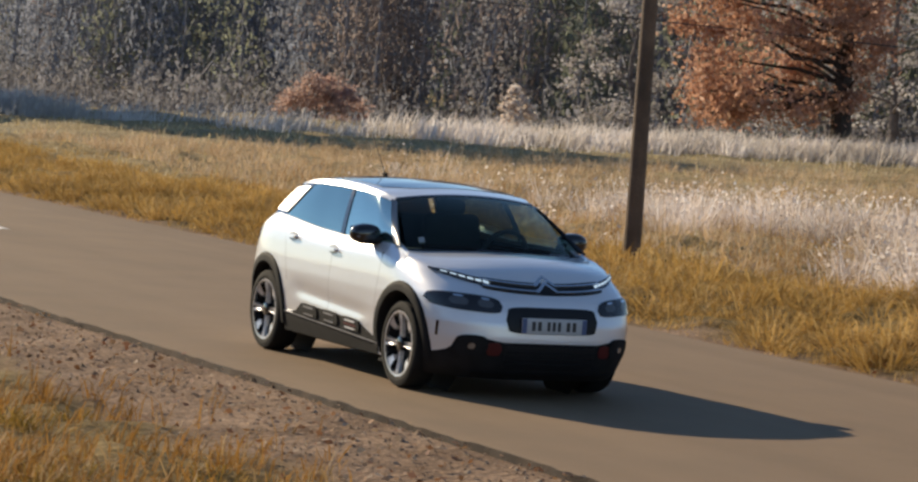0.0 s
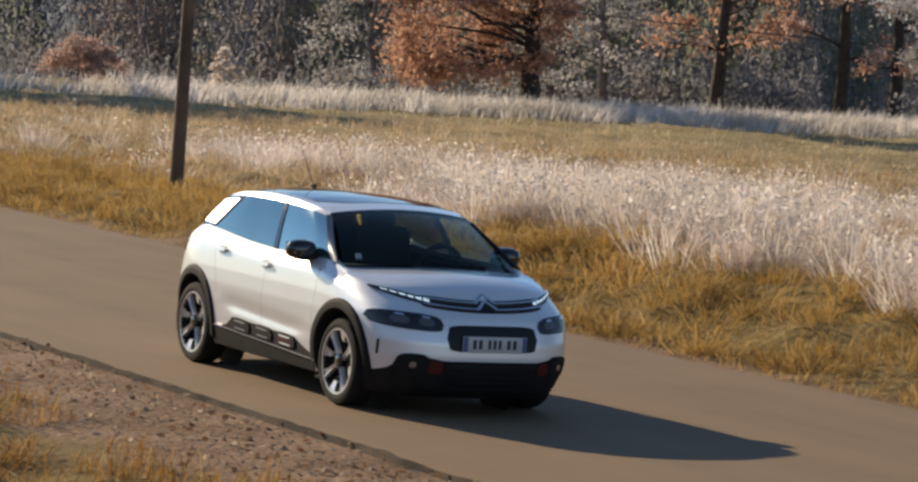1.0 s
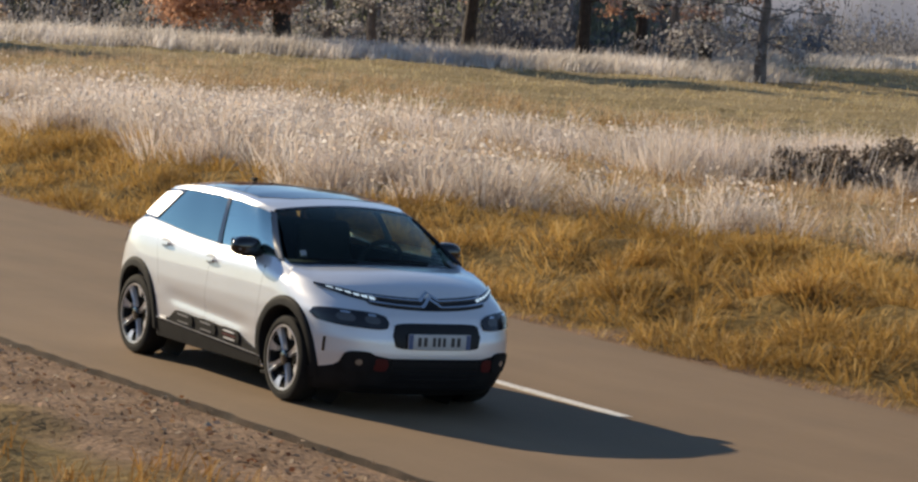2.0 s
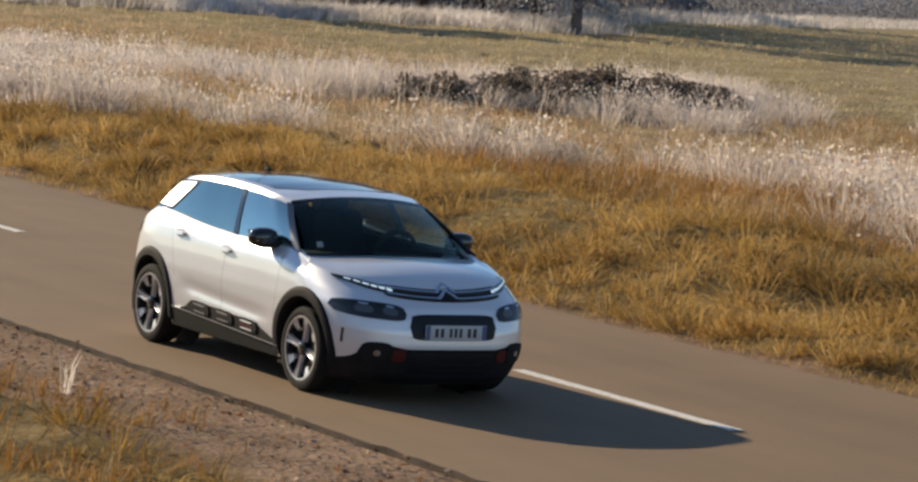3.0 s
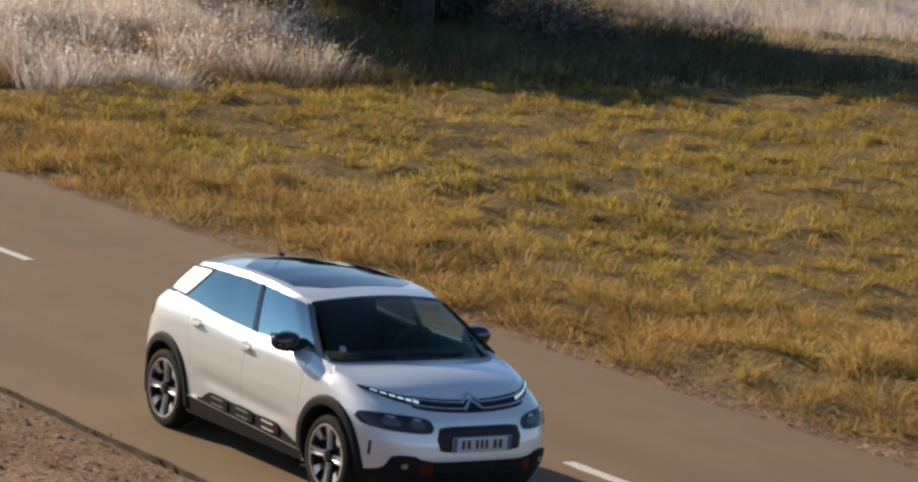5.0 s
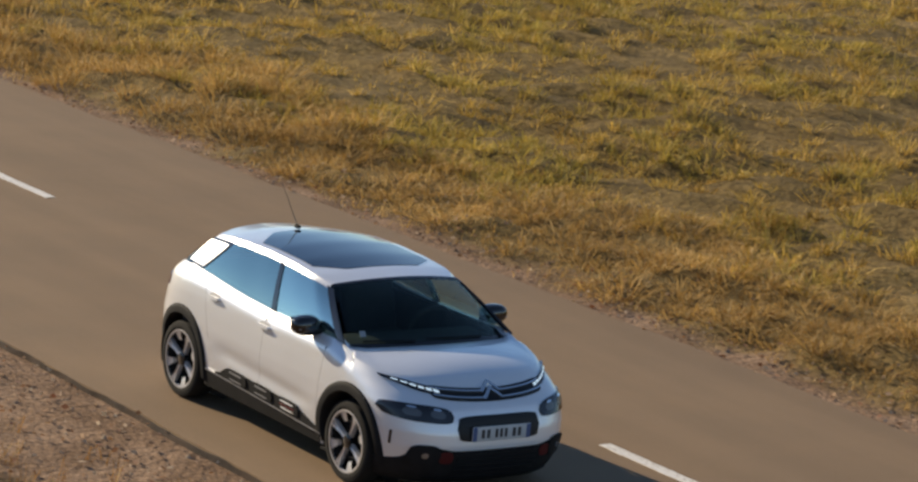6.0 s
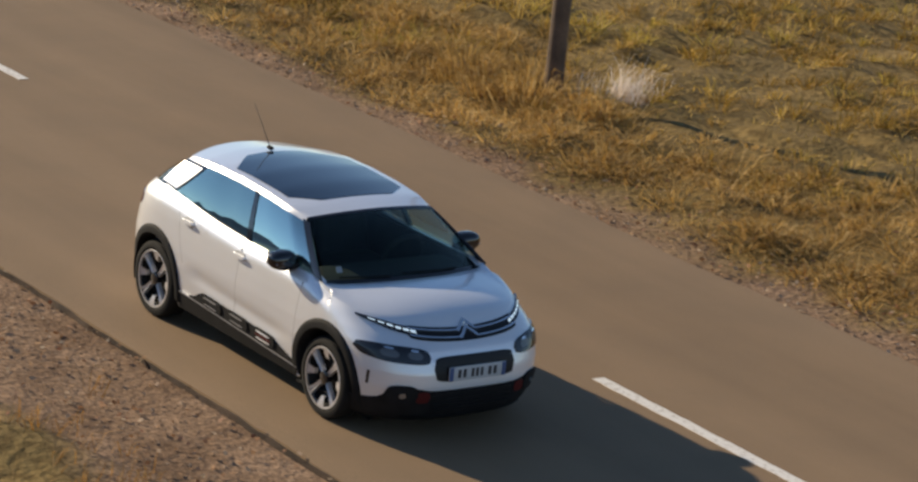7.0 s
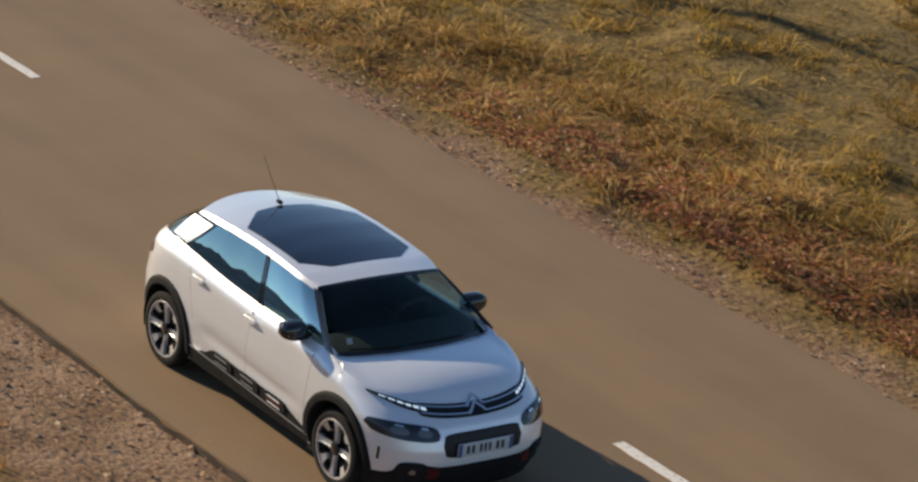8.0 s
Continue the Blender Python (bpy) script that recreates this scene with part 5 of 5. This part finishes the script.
    tail_cols = [grid[i][rows] for i in range(len(cols)) if grid[i][rows].x < -1.46]
    tail_cols = [Vector((p.x, -p.y, p.z)) for p in reversed(tail_cols)][:-1] + tail_cols
    g = []
    for p in tail_cols:
        q = roof_point(1.0, max(-1, min(1, p.y / 0.74))) + Vector((0.0, 0, -0.02))
        g.append([p.lerp(q, t / 8) + Vector((-0.05 * math.sin(math.pi * t / 8), 0, 0)) for t in range(9)])
    sheet(bm, g)
    bmesh.ops.recalc_face_normals(bm, faces=bm.faces)
    part("tailgate_glass", bm, GLOSS_BLACK, car, "black tailgate glass")

    for name, fn, sg in (("right", house_right, -1.0), ("left", house_left, 1.0)):
        surf = (fn, sg)
        part("windscreen_pillar", patch(surf, -0.012, 0.032, lambda r: -0.02, lambda r: 0.93, 0.006, 3, 8), GLOSS_BLACK, car, "black windscreen pillar")
        part("front_side_window", patch(surf, 0.032, 0.392, lambda r: 0.0, lambda r: 0.91, 0.0, 16, 8, under=-0.001), FRONT_GLASS, car, "tinted side window")
        part("door_pillar", patch((lambda u, s, fn=fn: fn(u + (0.408 - 0.374 - 0.0) * (0.5 - s), s), sg), 0.380, 0.408, lambda r: 0.0, lambda r: 0.91, 0.006, 2, 8), GLOSS_BLACK, car, "gloss black door pillar")
        def leaning(u, s, fn=fn):
            return fn(u - 0.10 * s * max(0.0, min(1.0, (u - 0.392) / 0.49)), s)

        def panel(a, s, fn=fn):
            return fn((0.900 - 0.10 * s) * (1 - a) + 0.997 * a, s)
        part("rear_side_window", patch((leaning, sg), 0.392, 0.894, lambda r: 0.0, lambda r: 0.91, 0.0, 20, 8, under=-0.001), SIDE_GLASS, car, "tinted side window")
        part("rear_pillar", patch((panel, sg), 0.0, 1.0, lambda a: 0.08, lambda a: 0.80, 0.012, 8, 8), PAINT, car, "white panel behind the rear window")
        part("pillar_band", patch((panel, sg), -0.08, 1.03, lambda a: -0.02, lambda a: 0.91, 0.003, 8, 6), GLOSS_BLACK, car, "black band round the rear panel")

    # wheel arches and liners
    for ax in ARCHES:
        for s in (1, -1):
            bm = bmesh.new()
            g = []
            for k in range(41):
                a = radians(-14 + 208 * k / 40)
                row = []
                for r, out in ((0.350, -0.10), (0.356, 0.004), (0.364, 0.014), (0.40, 0.017), (0.424, 0.015), (0.434, 0.006), (0.437, -0.02)):
                    x, z = ax + r * math.cos(a), max(0.16, ARCH_Z + r * math.sin(a))
                    row.append(Vector((x, -s * (side_y(x, z) + out), z)))
                g.append(row)
            sheet(bm, g)
            bmesh.ops.recalc_face_normals(bm, faces=bm.faces)
            part("wheel_arch", bm, PLASTIC, car, "black plastic wheel arch trim")
            bm = bmesh.new()
            sheet(bm, [[Vector((ax + 0.385 * math.cos(radians(a)), -s * y, ARCH_Z + 0.385 * math.sin(radians(a)))) for y in (0.80 if ax < 0 else 0.77, 0.5)] for a in range(-20, 201, 10)])
            sheet(bm, [[Vector((ax + r * math.cos(radians(a)), -s * 0.5, ARCH_Z + r * math.sin(radians(a)))) for r in (0.02, 0.39)] for a in range(0, 361, 15)])
            part("arch_liner", bm, LINER, car)
    part("underbody", rbox((0.05, 0, 0.27), (3.5, 0.98, 0.18), 0.03), LINER, car, "dark underbody")
    part("underbody_floor", rbox((0.0, 0, 0.25), (1.75, 1.56, 0.14), 0.03), LINER, car, "dark floor pan")

    for name, surf in SIDES.items():
        # cushioned strip low on the doors: three capsules with pale outlines
        part("door_strip", patch(surf, -0.70, 0.93, lambda x: 0.325 - 0.035 * x, lambda x: float(np.interp(x, [-0.70, -0.62, -0.54, -0.46, -0.20, 0.22, 0.54, 0.64, 0.78, 0.93], [0.365, 0.378, 0.425, 0.440, 0.438, 0.424, 0.410, 0.388, 0.345, 0.305])), 0.010, 40, 3), PLASTIC, car, "black plastic strip along the doors")
        for k, (x0, x1, zc) in enumerate(((-0.52, -0.18, 0.405), (-0.12, 0.22, 0.395), (0.28, 0.62, 0.383))):
            lo, hi = rounded(x0, x1, 0.046, lambda a, zc=zc, x0=x0: zc - 0.03 * (a - x0), 4)
            cap = part("door_capsule", patch(surf, x0, x1, lo, hi, 0.020, 20, 5), PLASTIC, car, "black cushion on the door")
            for dz in (0.024, -0.030):
                lo, hi = rounded(x0 + 0.07, x1 - 0.07, 0.006, lambda a, zc=zc, x0=x0, dz=dz: zc + dz - 0.03 * (a - x0), 4)
                part("outline", patch(surf, x0 + 0.07, x1 - 0.07, lo, hi, 0.022, 12, 1), GREY_INSERT if k < 2 else TRIM_WHITE, cap, "pale outline strip")
            if k == 2:
                lo, hi = rounded(x0 + 0.05, x1 - 0.05, 0.010, lambda a, zc=zc, x0=x0: zc - 0.003 - 0.03 * (a - x0), 4)
                part("accent", patch(surf, x0 + 0.05, x1 - 0.05, lo, hi, 0.021, 12, 2), RED, cap, "dull red accent")
        part("sill_line", patch(surf, -0.85, 0.93, lambda x: 0.318 - 0.038 * x, lambda x: 0.327 - 0.038 * x, 0.016, 20, 1), GREY_INSERT, car, "thin pale line on the sill")
        for hx, hz in ((0.0, 0.905), (-0.815, 0.945)):
            lo, hi = rounded(hx - 0.085, hx + 0.085, 0.035, lambda a, hz=hz: hz, 2.2)
            handle = part("door_handle", patch(surf, hx - 0.085, hx + 0.085, lo, hi, 0.003, 14, 4), HANDLE_CUP, car, "recessed handle cup")
            lo, hi = rounded(hx - 0.10, hx + 0.10, 0.014, lambda a, hz=hz: hz - 0.004, 3)
            part("grip", patch(surf, hx - 0.10, hx + 0.10, lo, hi, 0.036, 14, 3), PAINT, handle)
        # seams between wing, doors and rear quarter
        for x0, x1, z0, z1 in ((0.86, 0.90, 0.42, 0.96), (-0.02, 0.0, 0.44, 0.965), (-0.83, -0.98, 0.60, 0.985)):
            bmv = patch((lambda u, z, fn=surf[0], x0=x0, x1=x1, z0=z0, z1=z1: fn(u + x0 + (x1 - x0) * (z - z0) / (z1 - z0), z), surf[1]), -0.0013, 0.0013, lambda a: z0, lambda a: z1, 0.0006, 1, 14)
            part("seam", bmv, SEAM, car)
        # slit at the bumper's corner
        part("corner_slit", patch((lambda u, z, fn=surf[0]: fn(u + 1.80 + 0.10 * (z - 0.5), z), surf[1]), -0.010, 0.012, lambda a: 0.44, lambda a: 0.545, 0.003, 2, 6), GLOSS_BLACK, car, "narrow black air slit")

    # front: bars, lamps, plate
    def bar_z(y):
        return 0.808 + 0.026 * min(abs(y) / 0.47, 1.6) ** 2
    lo, hi = rounded(-0.50, 0.50, 0.040, lambda y: bar_z(y) - 0.006, 8)
    grille = part("grille", patch(FRONT, -0.53, 0.53, lo, hi, 0.004, 44, 3), SURROUND, car, "gloss black upper grille with chrome bars")
    for dz, tag in ((0.014, 0.85), (-0.026, 0.60)):
        def zc(y, dz=dz):
            return bar_z(y) + dz + 0.055 * max(0.0, 1 - abs(y) / 0.075)
        part("chrome_bar", patch(FRONT, -0.48, 0.48, lambda y: zc(y) - 0.0045 - 0.006 * (abs(y) < 0.08), lambda y: zc(y) + 0.0045 + 0.008 * (abs(y) < 0.08), 0.014, 60, 2), CHROME, grille, "chrome bar with a chevron peak")
    for s in (1, -1):
        # daytime light: thin wedge that runs from the grille up along the bonnet's edge
        def dz(y, s=s):
            return float(np.interp(abs(y), [0.40, 0.55, 0.66, 0.745], [0.828, 0.856, 0.884, 0.902]))
        a0, a1 = (0.41, 0.745) if s > 0 else (-0.745, -0.41)
        drl = part("daytime_light", patch(FRONT, a0, a1, lambda y: dz(y) - 0.030 + 0.022 * max(0, abs(y) - 0.6) / 0.145, lambda y: dz(y) + 0.016 - 0.01 * max(0, abs(y) - 0.6) / 0.145, 0.006, 16, 2), GLOSS_BLACK, car, "narrow daytime running light")
        for k in range(6):
            yc = s * (0.445 + 0.046 * k)
            part("light_cell", patch(FRONT, yc - 0.017, yc + 0.017, lambda y: dz(y) - 0.014 + 0.0015 * k, lambda y: dz(y) + 0.001, 0.009, 2, 2), LED, drl, "bright white light cell")
        # headlamp below
        def hz(y):
            return float(np.interp(abs(y), [0.38, 0.55, 0.80], [0.672, 0.686, 0.700]))
        a0, a1 = (0.385, 0.812) if s > 0 else (-0.812, -0.385)
        lo, hi = rounded(a0, a1, 0.056, hz, 3.4)
        head = part("headlamp", patch(FRONT, a0, a1, lo, hi, 0.010, 26, 6), LAMP_DARK, car, "smoked headlamp unit")
        for yc in (0.50, 0.66):
            lo, hi = rounded(s * yc - 0.055, s * yc + 0.055, 0.026, lambda y: hz(y) + 0.004, 3)
            part("reflector", patch(FRONT, s * yc - 0.055, s * yc + 0.055, lo, hi, 0.013, 8, 3), LAMP_INNER, head, "grey lamp reflector")
            lo, hi = rounded(s * yc - 0.03, s * yc + 0.03, 0.006, lambda y: hz(y) + 0.036, 3)
            part("lamp_glint", patch(FRONT, s * yc - 0.03, s * yc + 0.03, lo, hi, 0.014, 6, 1), CHROME, head)
        # fog lamp in its dark pod, with a red accent beside it
        pod = part("fog_pod", patch(FRONT, s * 0.585 - 0.105, s * 0.585 + 0.105, *rounded(s * 0.585 - 0.105, s * 0.585 + 0.105, 0.075, lambda y: 0.392, 3), 0.018, 14, 6), PLASTIC, car, "black fog lamp pod")
        part("fog_lamp", patch(FRONT, s * 0.585 - 0.022, s * 0.585 + 0.022, *rounded(s * 0.585 - 0.022, s * 0.585 + 0.022, 0.022, lambda y: 0.392, 2), 0.024, 10, 5), FOG, pod, "round clear fog lamp")
        part("accent", patch(FRONT, s * 0.44 - 0.055, s * 0.44 + 0.055, *rounded(s * 0.44 - 0.055, s * 0.44 + 0.055, 0.045, lambda y: 0.375, 3), 0.012, 8, 5), RED, car, "dull red accent")
    surround = part("plate_surround", patch(FRONT, -0.365, 0.365, *rounded(-0.365, 0.365, 0.092, lambda y: 0.585, 6), 0.008, 36, 5), SURROUND, car, "black rounded plate surround")
    plate = part("number_plate", rbox((2.130, 0, 0.552), (0.012, 0.52, 0.112), 0.004), PLATE, car, "white number plate")
    for y in (-0.24, 0.24):
        part("plate_band", rbox((2.1365, y, 0.552), (0.004, 0.036, 0.106), 0.001, 1), BLUE, plate, "blue end band")
    y = -0.185
    for wd in (0.036, 0.036, 0.0, 0.03, 0.03, 0.03, 0.0, 0.036, 0.036):
        if wd:
            part("plate_bar", rbox((2.1365, y + wd / 2, 0.552), (0.004, wd * 0.8, 0.066), 0.001, 1), PLATE_INK, plate, "dark bar")
            y += wd + 0.012
        else:
            y += 0.028
    part("lower_grille", patch(FRONT, -0.36, 0.36, lambda y: 0.24, lambda y: 0.40, 0.009, 20, 4), SURROUND, car, "dark lower air intake")
    for z in (0.28, 0.32, 0.36):
        part("grille_slat", patch(FRONT, -0.35, 0.35, lambda y, z=z: z - 0.006, lambda y, z=z: z + 0.006, 0.014, 16, 1), PLASTIC, car)
    part("skid_strip", patch(FRONT, -0.55, 0.55, lambda y: 0.185, lambda y: 0.205, 0.012, 20, 1), DARK_METAL, car, "dark skid strip")

    # mirrors
    for s in (1, -1):
        bm = blob((0.655, s * 0.868, 1.072), (0.085, 0.118, 0.076), 24, 14, 0.8)
        mir = part("door_mirror", bm, GLOSS_BLACK, car, "gloss black door mirror")
        part("mirror_lower", blob((0.66, s * 0.850, 1.022), (0.080, 0.105, 0.030), 20, 10), PLASTIC, mir, "matt black mirror base")
        part("mirror_stalk", rbox((0.70, s * 0.775, 1.03), (0.07, 0.10, 0.045), 0.012), PLASTIC, mir)
        part("mirror_glass", rbox((0.583, s * 0.885, 1.075), (0.006, 0.15, 0.10), 0.002, 1), CHROME, mir, "mirror glass")
        part("indicator", rbox((0.722, s * 0.90, 1.055), (0.008, 0.12, 0.008), 0.002, 1), GREY_INSERT, mir)

    # aerial and washer details
    bm = blob((-0.98, 0, 1.462), (0.045, 0.022, 0.018), 14, 8)
    aerial = part("aerial", bm, PLASTIC, car, "black rod aerial on the roof")
    bm = bmesh.new()
    d = Vector((-0.285, 0, 0.30))
    rod = d.to_track_quat("Z", "Y").to_matrix().to_4x4()
    bmesh.ops.create_cone(bm, cap_ends=True, segments=8, radius1=0.004, radius2=0.0018, depth=d.length, matrix=Matrix.Translation(Vector((-0.985, 0, 1.468)) + d / 2) @ rod)
    part("rod", bm, ROD, aerial)
    for y0, y1 in ((0.45, -0.10), (-0.20, -0.60)):
        bm = bmesh.new()
        g = []
        for k in range(12):
            t = k / 11
            p = screen_point((y0 + (y1 - y0) * t) / 0.70, 0.02 + 0.02 * t) + Vector((0.012, 0, 0.012))
            g.append([p + Vector(o) for o in ((-0.008, 0, 0), (0, 0, 0.008), (0.008, 0, 0), (0, 0, -0.006), (-0.008, 0, 0))])
        sheet(bm, g)
        part("wiper", bm, PLASTIC, car, "black wiper")
    part("sticker", patch((screen_point, 1.0), -0.86, -0.80, lambda a: 0.12, lambda a: 0.20, 0.002, 1, 1), STICKER, car, "small pale sticker inside the windscreen")
    # tail lamps seen at the rear corner
    for surf in SIDES.values():
        lo, hi = rounded(-1.93, -1.66, 0.045, lambda x: 0.90, 4)
        part("tail_lamp", patch(surf, -1.93, -1.66, lo, hi, 0.008, 12, 4), TAIL_RED, car, "dark red tail lamp")

    # inside
    part("dashboard", rbox((0.86, 0, 0.90), (0.50, 1.36, 0.17), 0.06, 3), CABIN, car, "dark dashboard")
    for y in (-0.36, 0.36):
        part("front_seat", rbox((-0.10, y, 0.66), (0.52, 0.50, 0.20), 0.07, 3), CABIN, car, "dark cloth seat")
        back = rbox((0, 0, 0), (0.14, 0.48, 0.62), 0.06, 3)
        bmesh.ops.transform(back, matrix=pose(-0.38, y, 0.90, 0, -16, 0), verts=back.verts)
        part("seat_back", back, CABIN, car)
        part("headrest", blob((-0.48, y, 1.25), (0.05, 0.13, 0.085), 16, 10, 0.8), CABIN, car)
    part("rear_bench", rbox((-0.98, 0, 0.66), (0.50, 1.26, 0.20), 0.07, 3), CABIN, car)
    part("rear_backrest", rbox((-1.26, 0, 0.92), (0.14, 1.26, 0.46), 0.06, 3), CABIN, car)
    part("cabin_floor", rbox((-0.2, 0, 0.47), (2.7, 1.46, 0.04), 0.01, 1), CABIN, car)
    part("cabin_wall", rbox((-0.30, 0.735, 0.75), (2.3, 0.04, 0.50), 0.01, 1), CABIN, car)
    part("cabin_wall", rbox((-0.30, -0.735, 0.75), (2.3, 0.04, 0.50), 0.01, 1), CABIN, car)
    bm = bmesh.new()
    sheet(bm, [[roof_point(0.06 + 0.9 * i / 10, -0.94 + 1.88 * j / 8) - Vector((0, 0, 0.05)) for j in range(9)] for i in range(11)])
    part("headlining", bm, CABIN, car)
    bm = bmesh.new()
    rot = pose(0.52, 0.36, 0.97, 0, -65, 0)
    for k in range(28):
        a = 2 * math.pi * k / 28
        bmesh.ops.create_cube(bm, size=1, matrix=rot @ Matrix.Translation((0.18 * math.cos(a), 0.18 * math.sin(a), 0)) @ Matrix.Rotation(a, 4, "Z") @ Matrix.Diagonal((0.03, 0.045, 0.03, 1)))
    part("steering_wheel", bm, CABIN, car)
    wheels = []
    for ax in ARCHES:
        for s in (1, -1):
            w = build_wheel(s)
            w.parent = car
            w.location = (ax, s * 0.735, 0.32)
            wheels.append(w)
    return car, wheels


car, wheels = build_car()


def motions():
    rows = [
        (0.0, pose(0.000, 0.001, 0, 0, 0, -0.222)),
        (0.2, pose(2.078, -0.009, 0, 0, 0, -0.262)),
        (0.5, pose(5.185, -0.027, 0, 0, 0, -0.320)),
        (0.8, pose(8.265, -0.047, 0, 0, 0, -0.376)),
        (1.0, pose(10.374, -0.061, 0, 0, 0, -0.412)),
        (1.5, pose(15.808, -0.100, 0, 0, 0, -0.482)),
        (2.8, pose(30.943, -0.211, 0, 0, 0, -0.343)),
        (3.0, pose(33.331, -0.225, 0, 0, 0, -0.322)),
        (3.2, pose(35.760, -0.238, 0, 0, 0, -0.302)),
        (3.5, pose(39.526, -0.254, 0, 0, 0, -0.275)),
        (3.8, pose(43.343, -0.269, 0, 0, 0, -0.245)),
        (4.0, pose(45.926, -0.278, 0, 0, 0, -0.226)),
        (4.4, pose(51.150, -0.292, 0, 0, 0, -0.191)),
        (4.5, pose(52.456, -0.296, 0, 0, 0, -0.182)),
        (4.8, pose(56.362, -0.304, 0, 0, 0, -0.157)),
        (5.0, pose(58.926, -0.309, 0, 0, 0, -0.137)),
        (5.2, pose(61.472, -0.313, 0, 0, 0, -0.117)),
        (6.3, pose(75.426, -0.312, 0, 0, 0, -0.018)),
        (6.5, pose(77.962, -0.311, 0, 0, 0, -0.016)),
        (6.7, pose(80.499, -0.311, 0, 0, 0, -0.020)),
        (7.0, pose(84.306, -0.312, 0, 0, 0, -0.034)),
        (7.5, pose(90.596, -0.317, 0, 0, 0, -0.051)),
        (7.7, pose(93.171, -0.320, 0, 0, 0, -0.057)),
        (8.0, pose(97.093, -0.326, 0, 0, 0, -0.066)),
    ]
    walk(car, rows)
    ts = np.array([t for t, _ in rows])
    xs = np.array([m.translation.x for _, m in rows])
    tt = np.arange(0, 241) / 30.0
    # smooth speed between the rows
    mid, v = (ts[1:] + ts[:-1]) / 2, np.diff(xs) / np.diff(ts)
    dist = np.concatenate([[0], np.cumsum(np.interp((tt[1:] + tt[:-1]) / 2, mid, v) / 30.0)])
    for w in wheels:
        x, y, z = w.location
        walk(w, [(float(t), pose(x, y, z, 0, math.degrees(d / 0.32), 0)) for t, d in zip(tt, dist)])


motions()
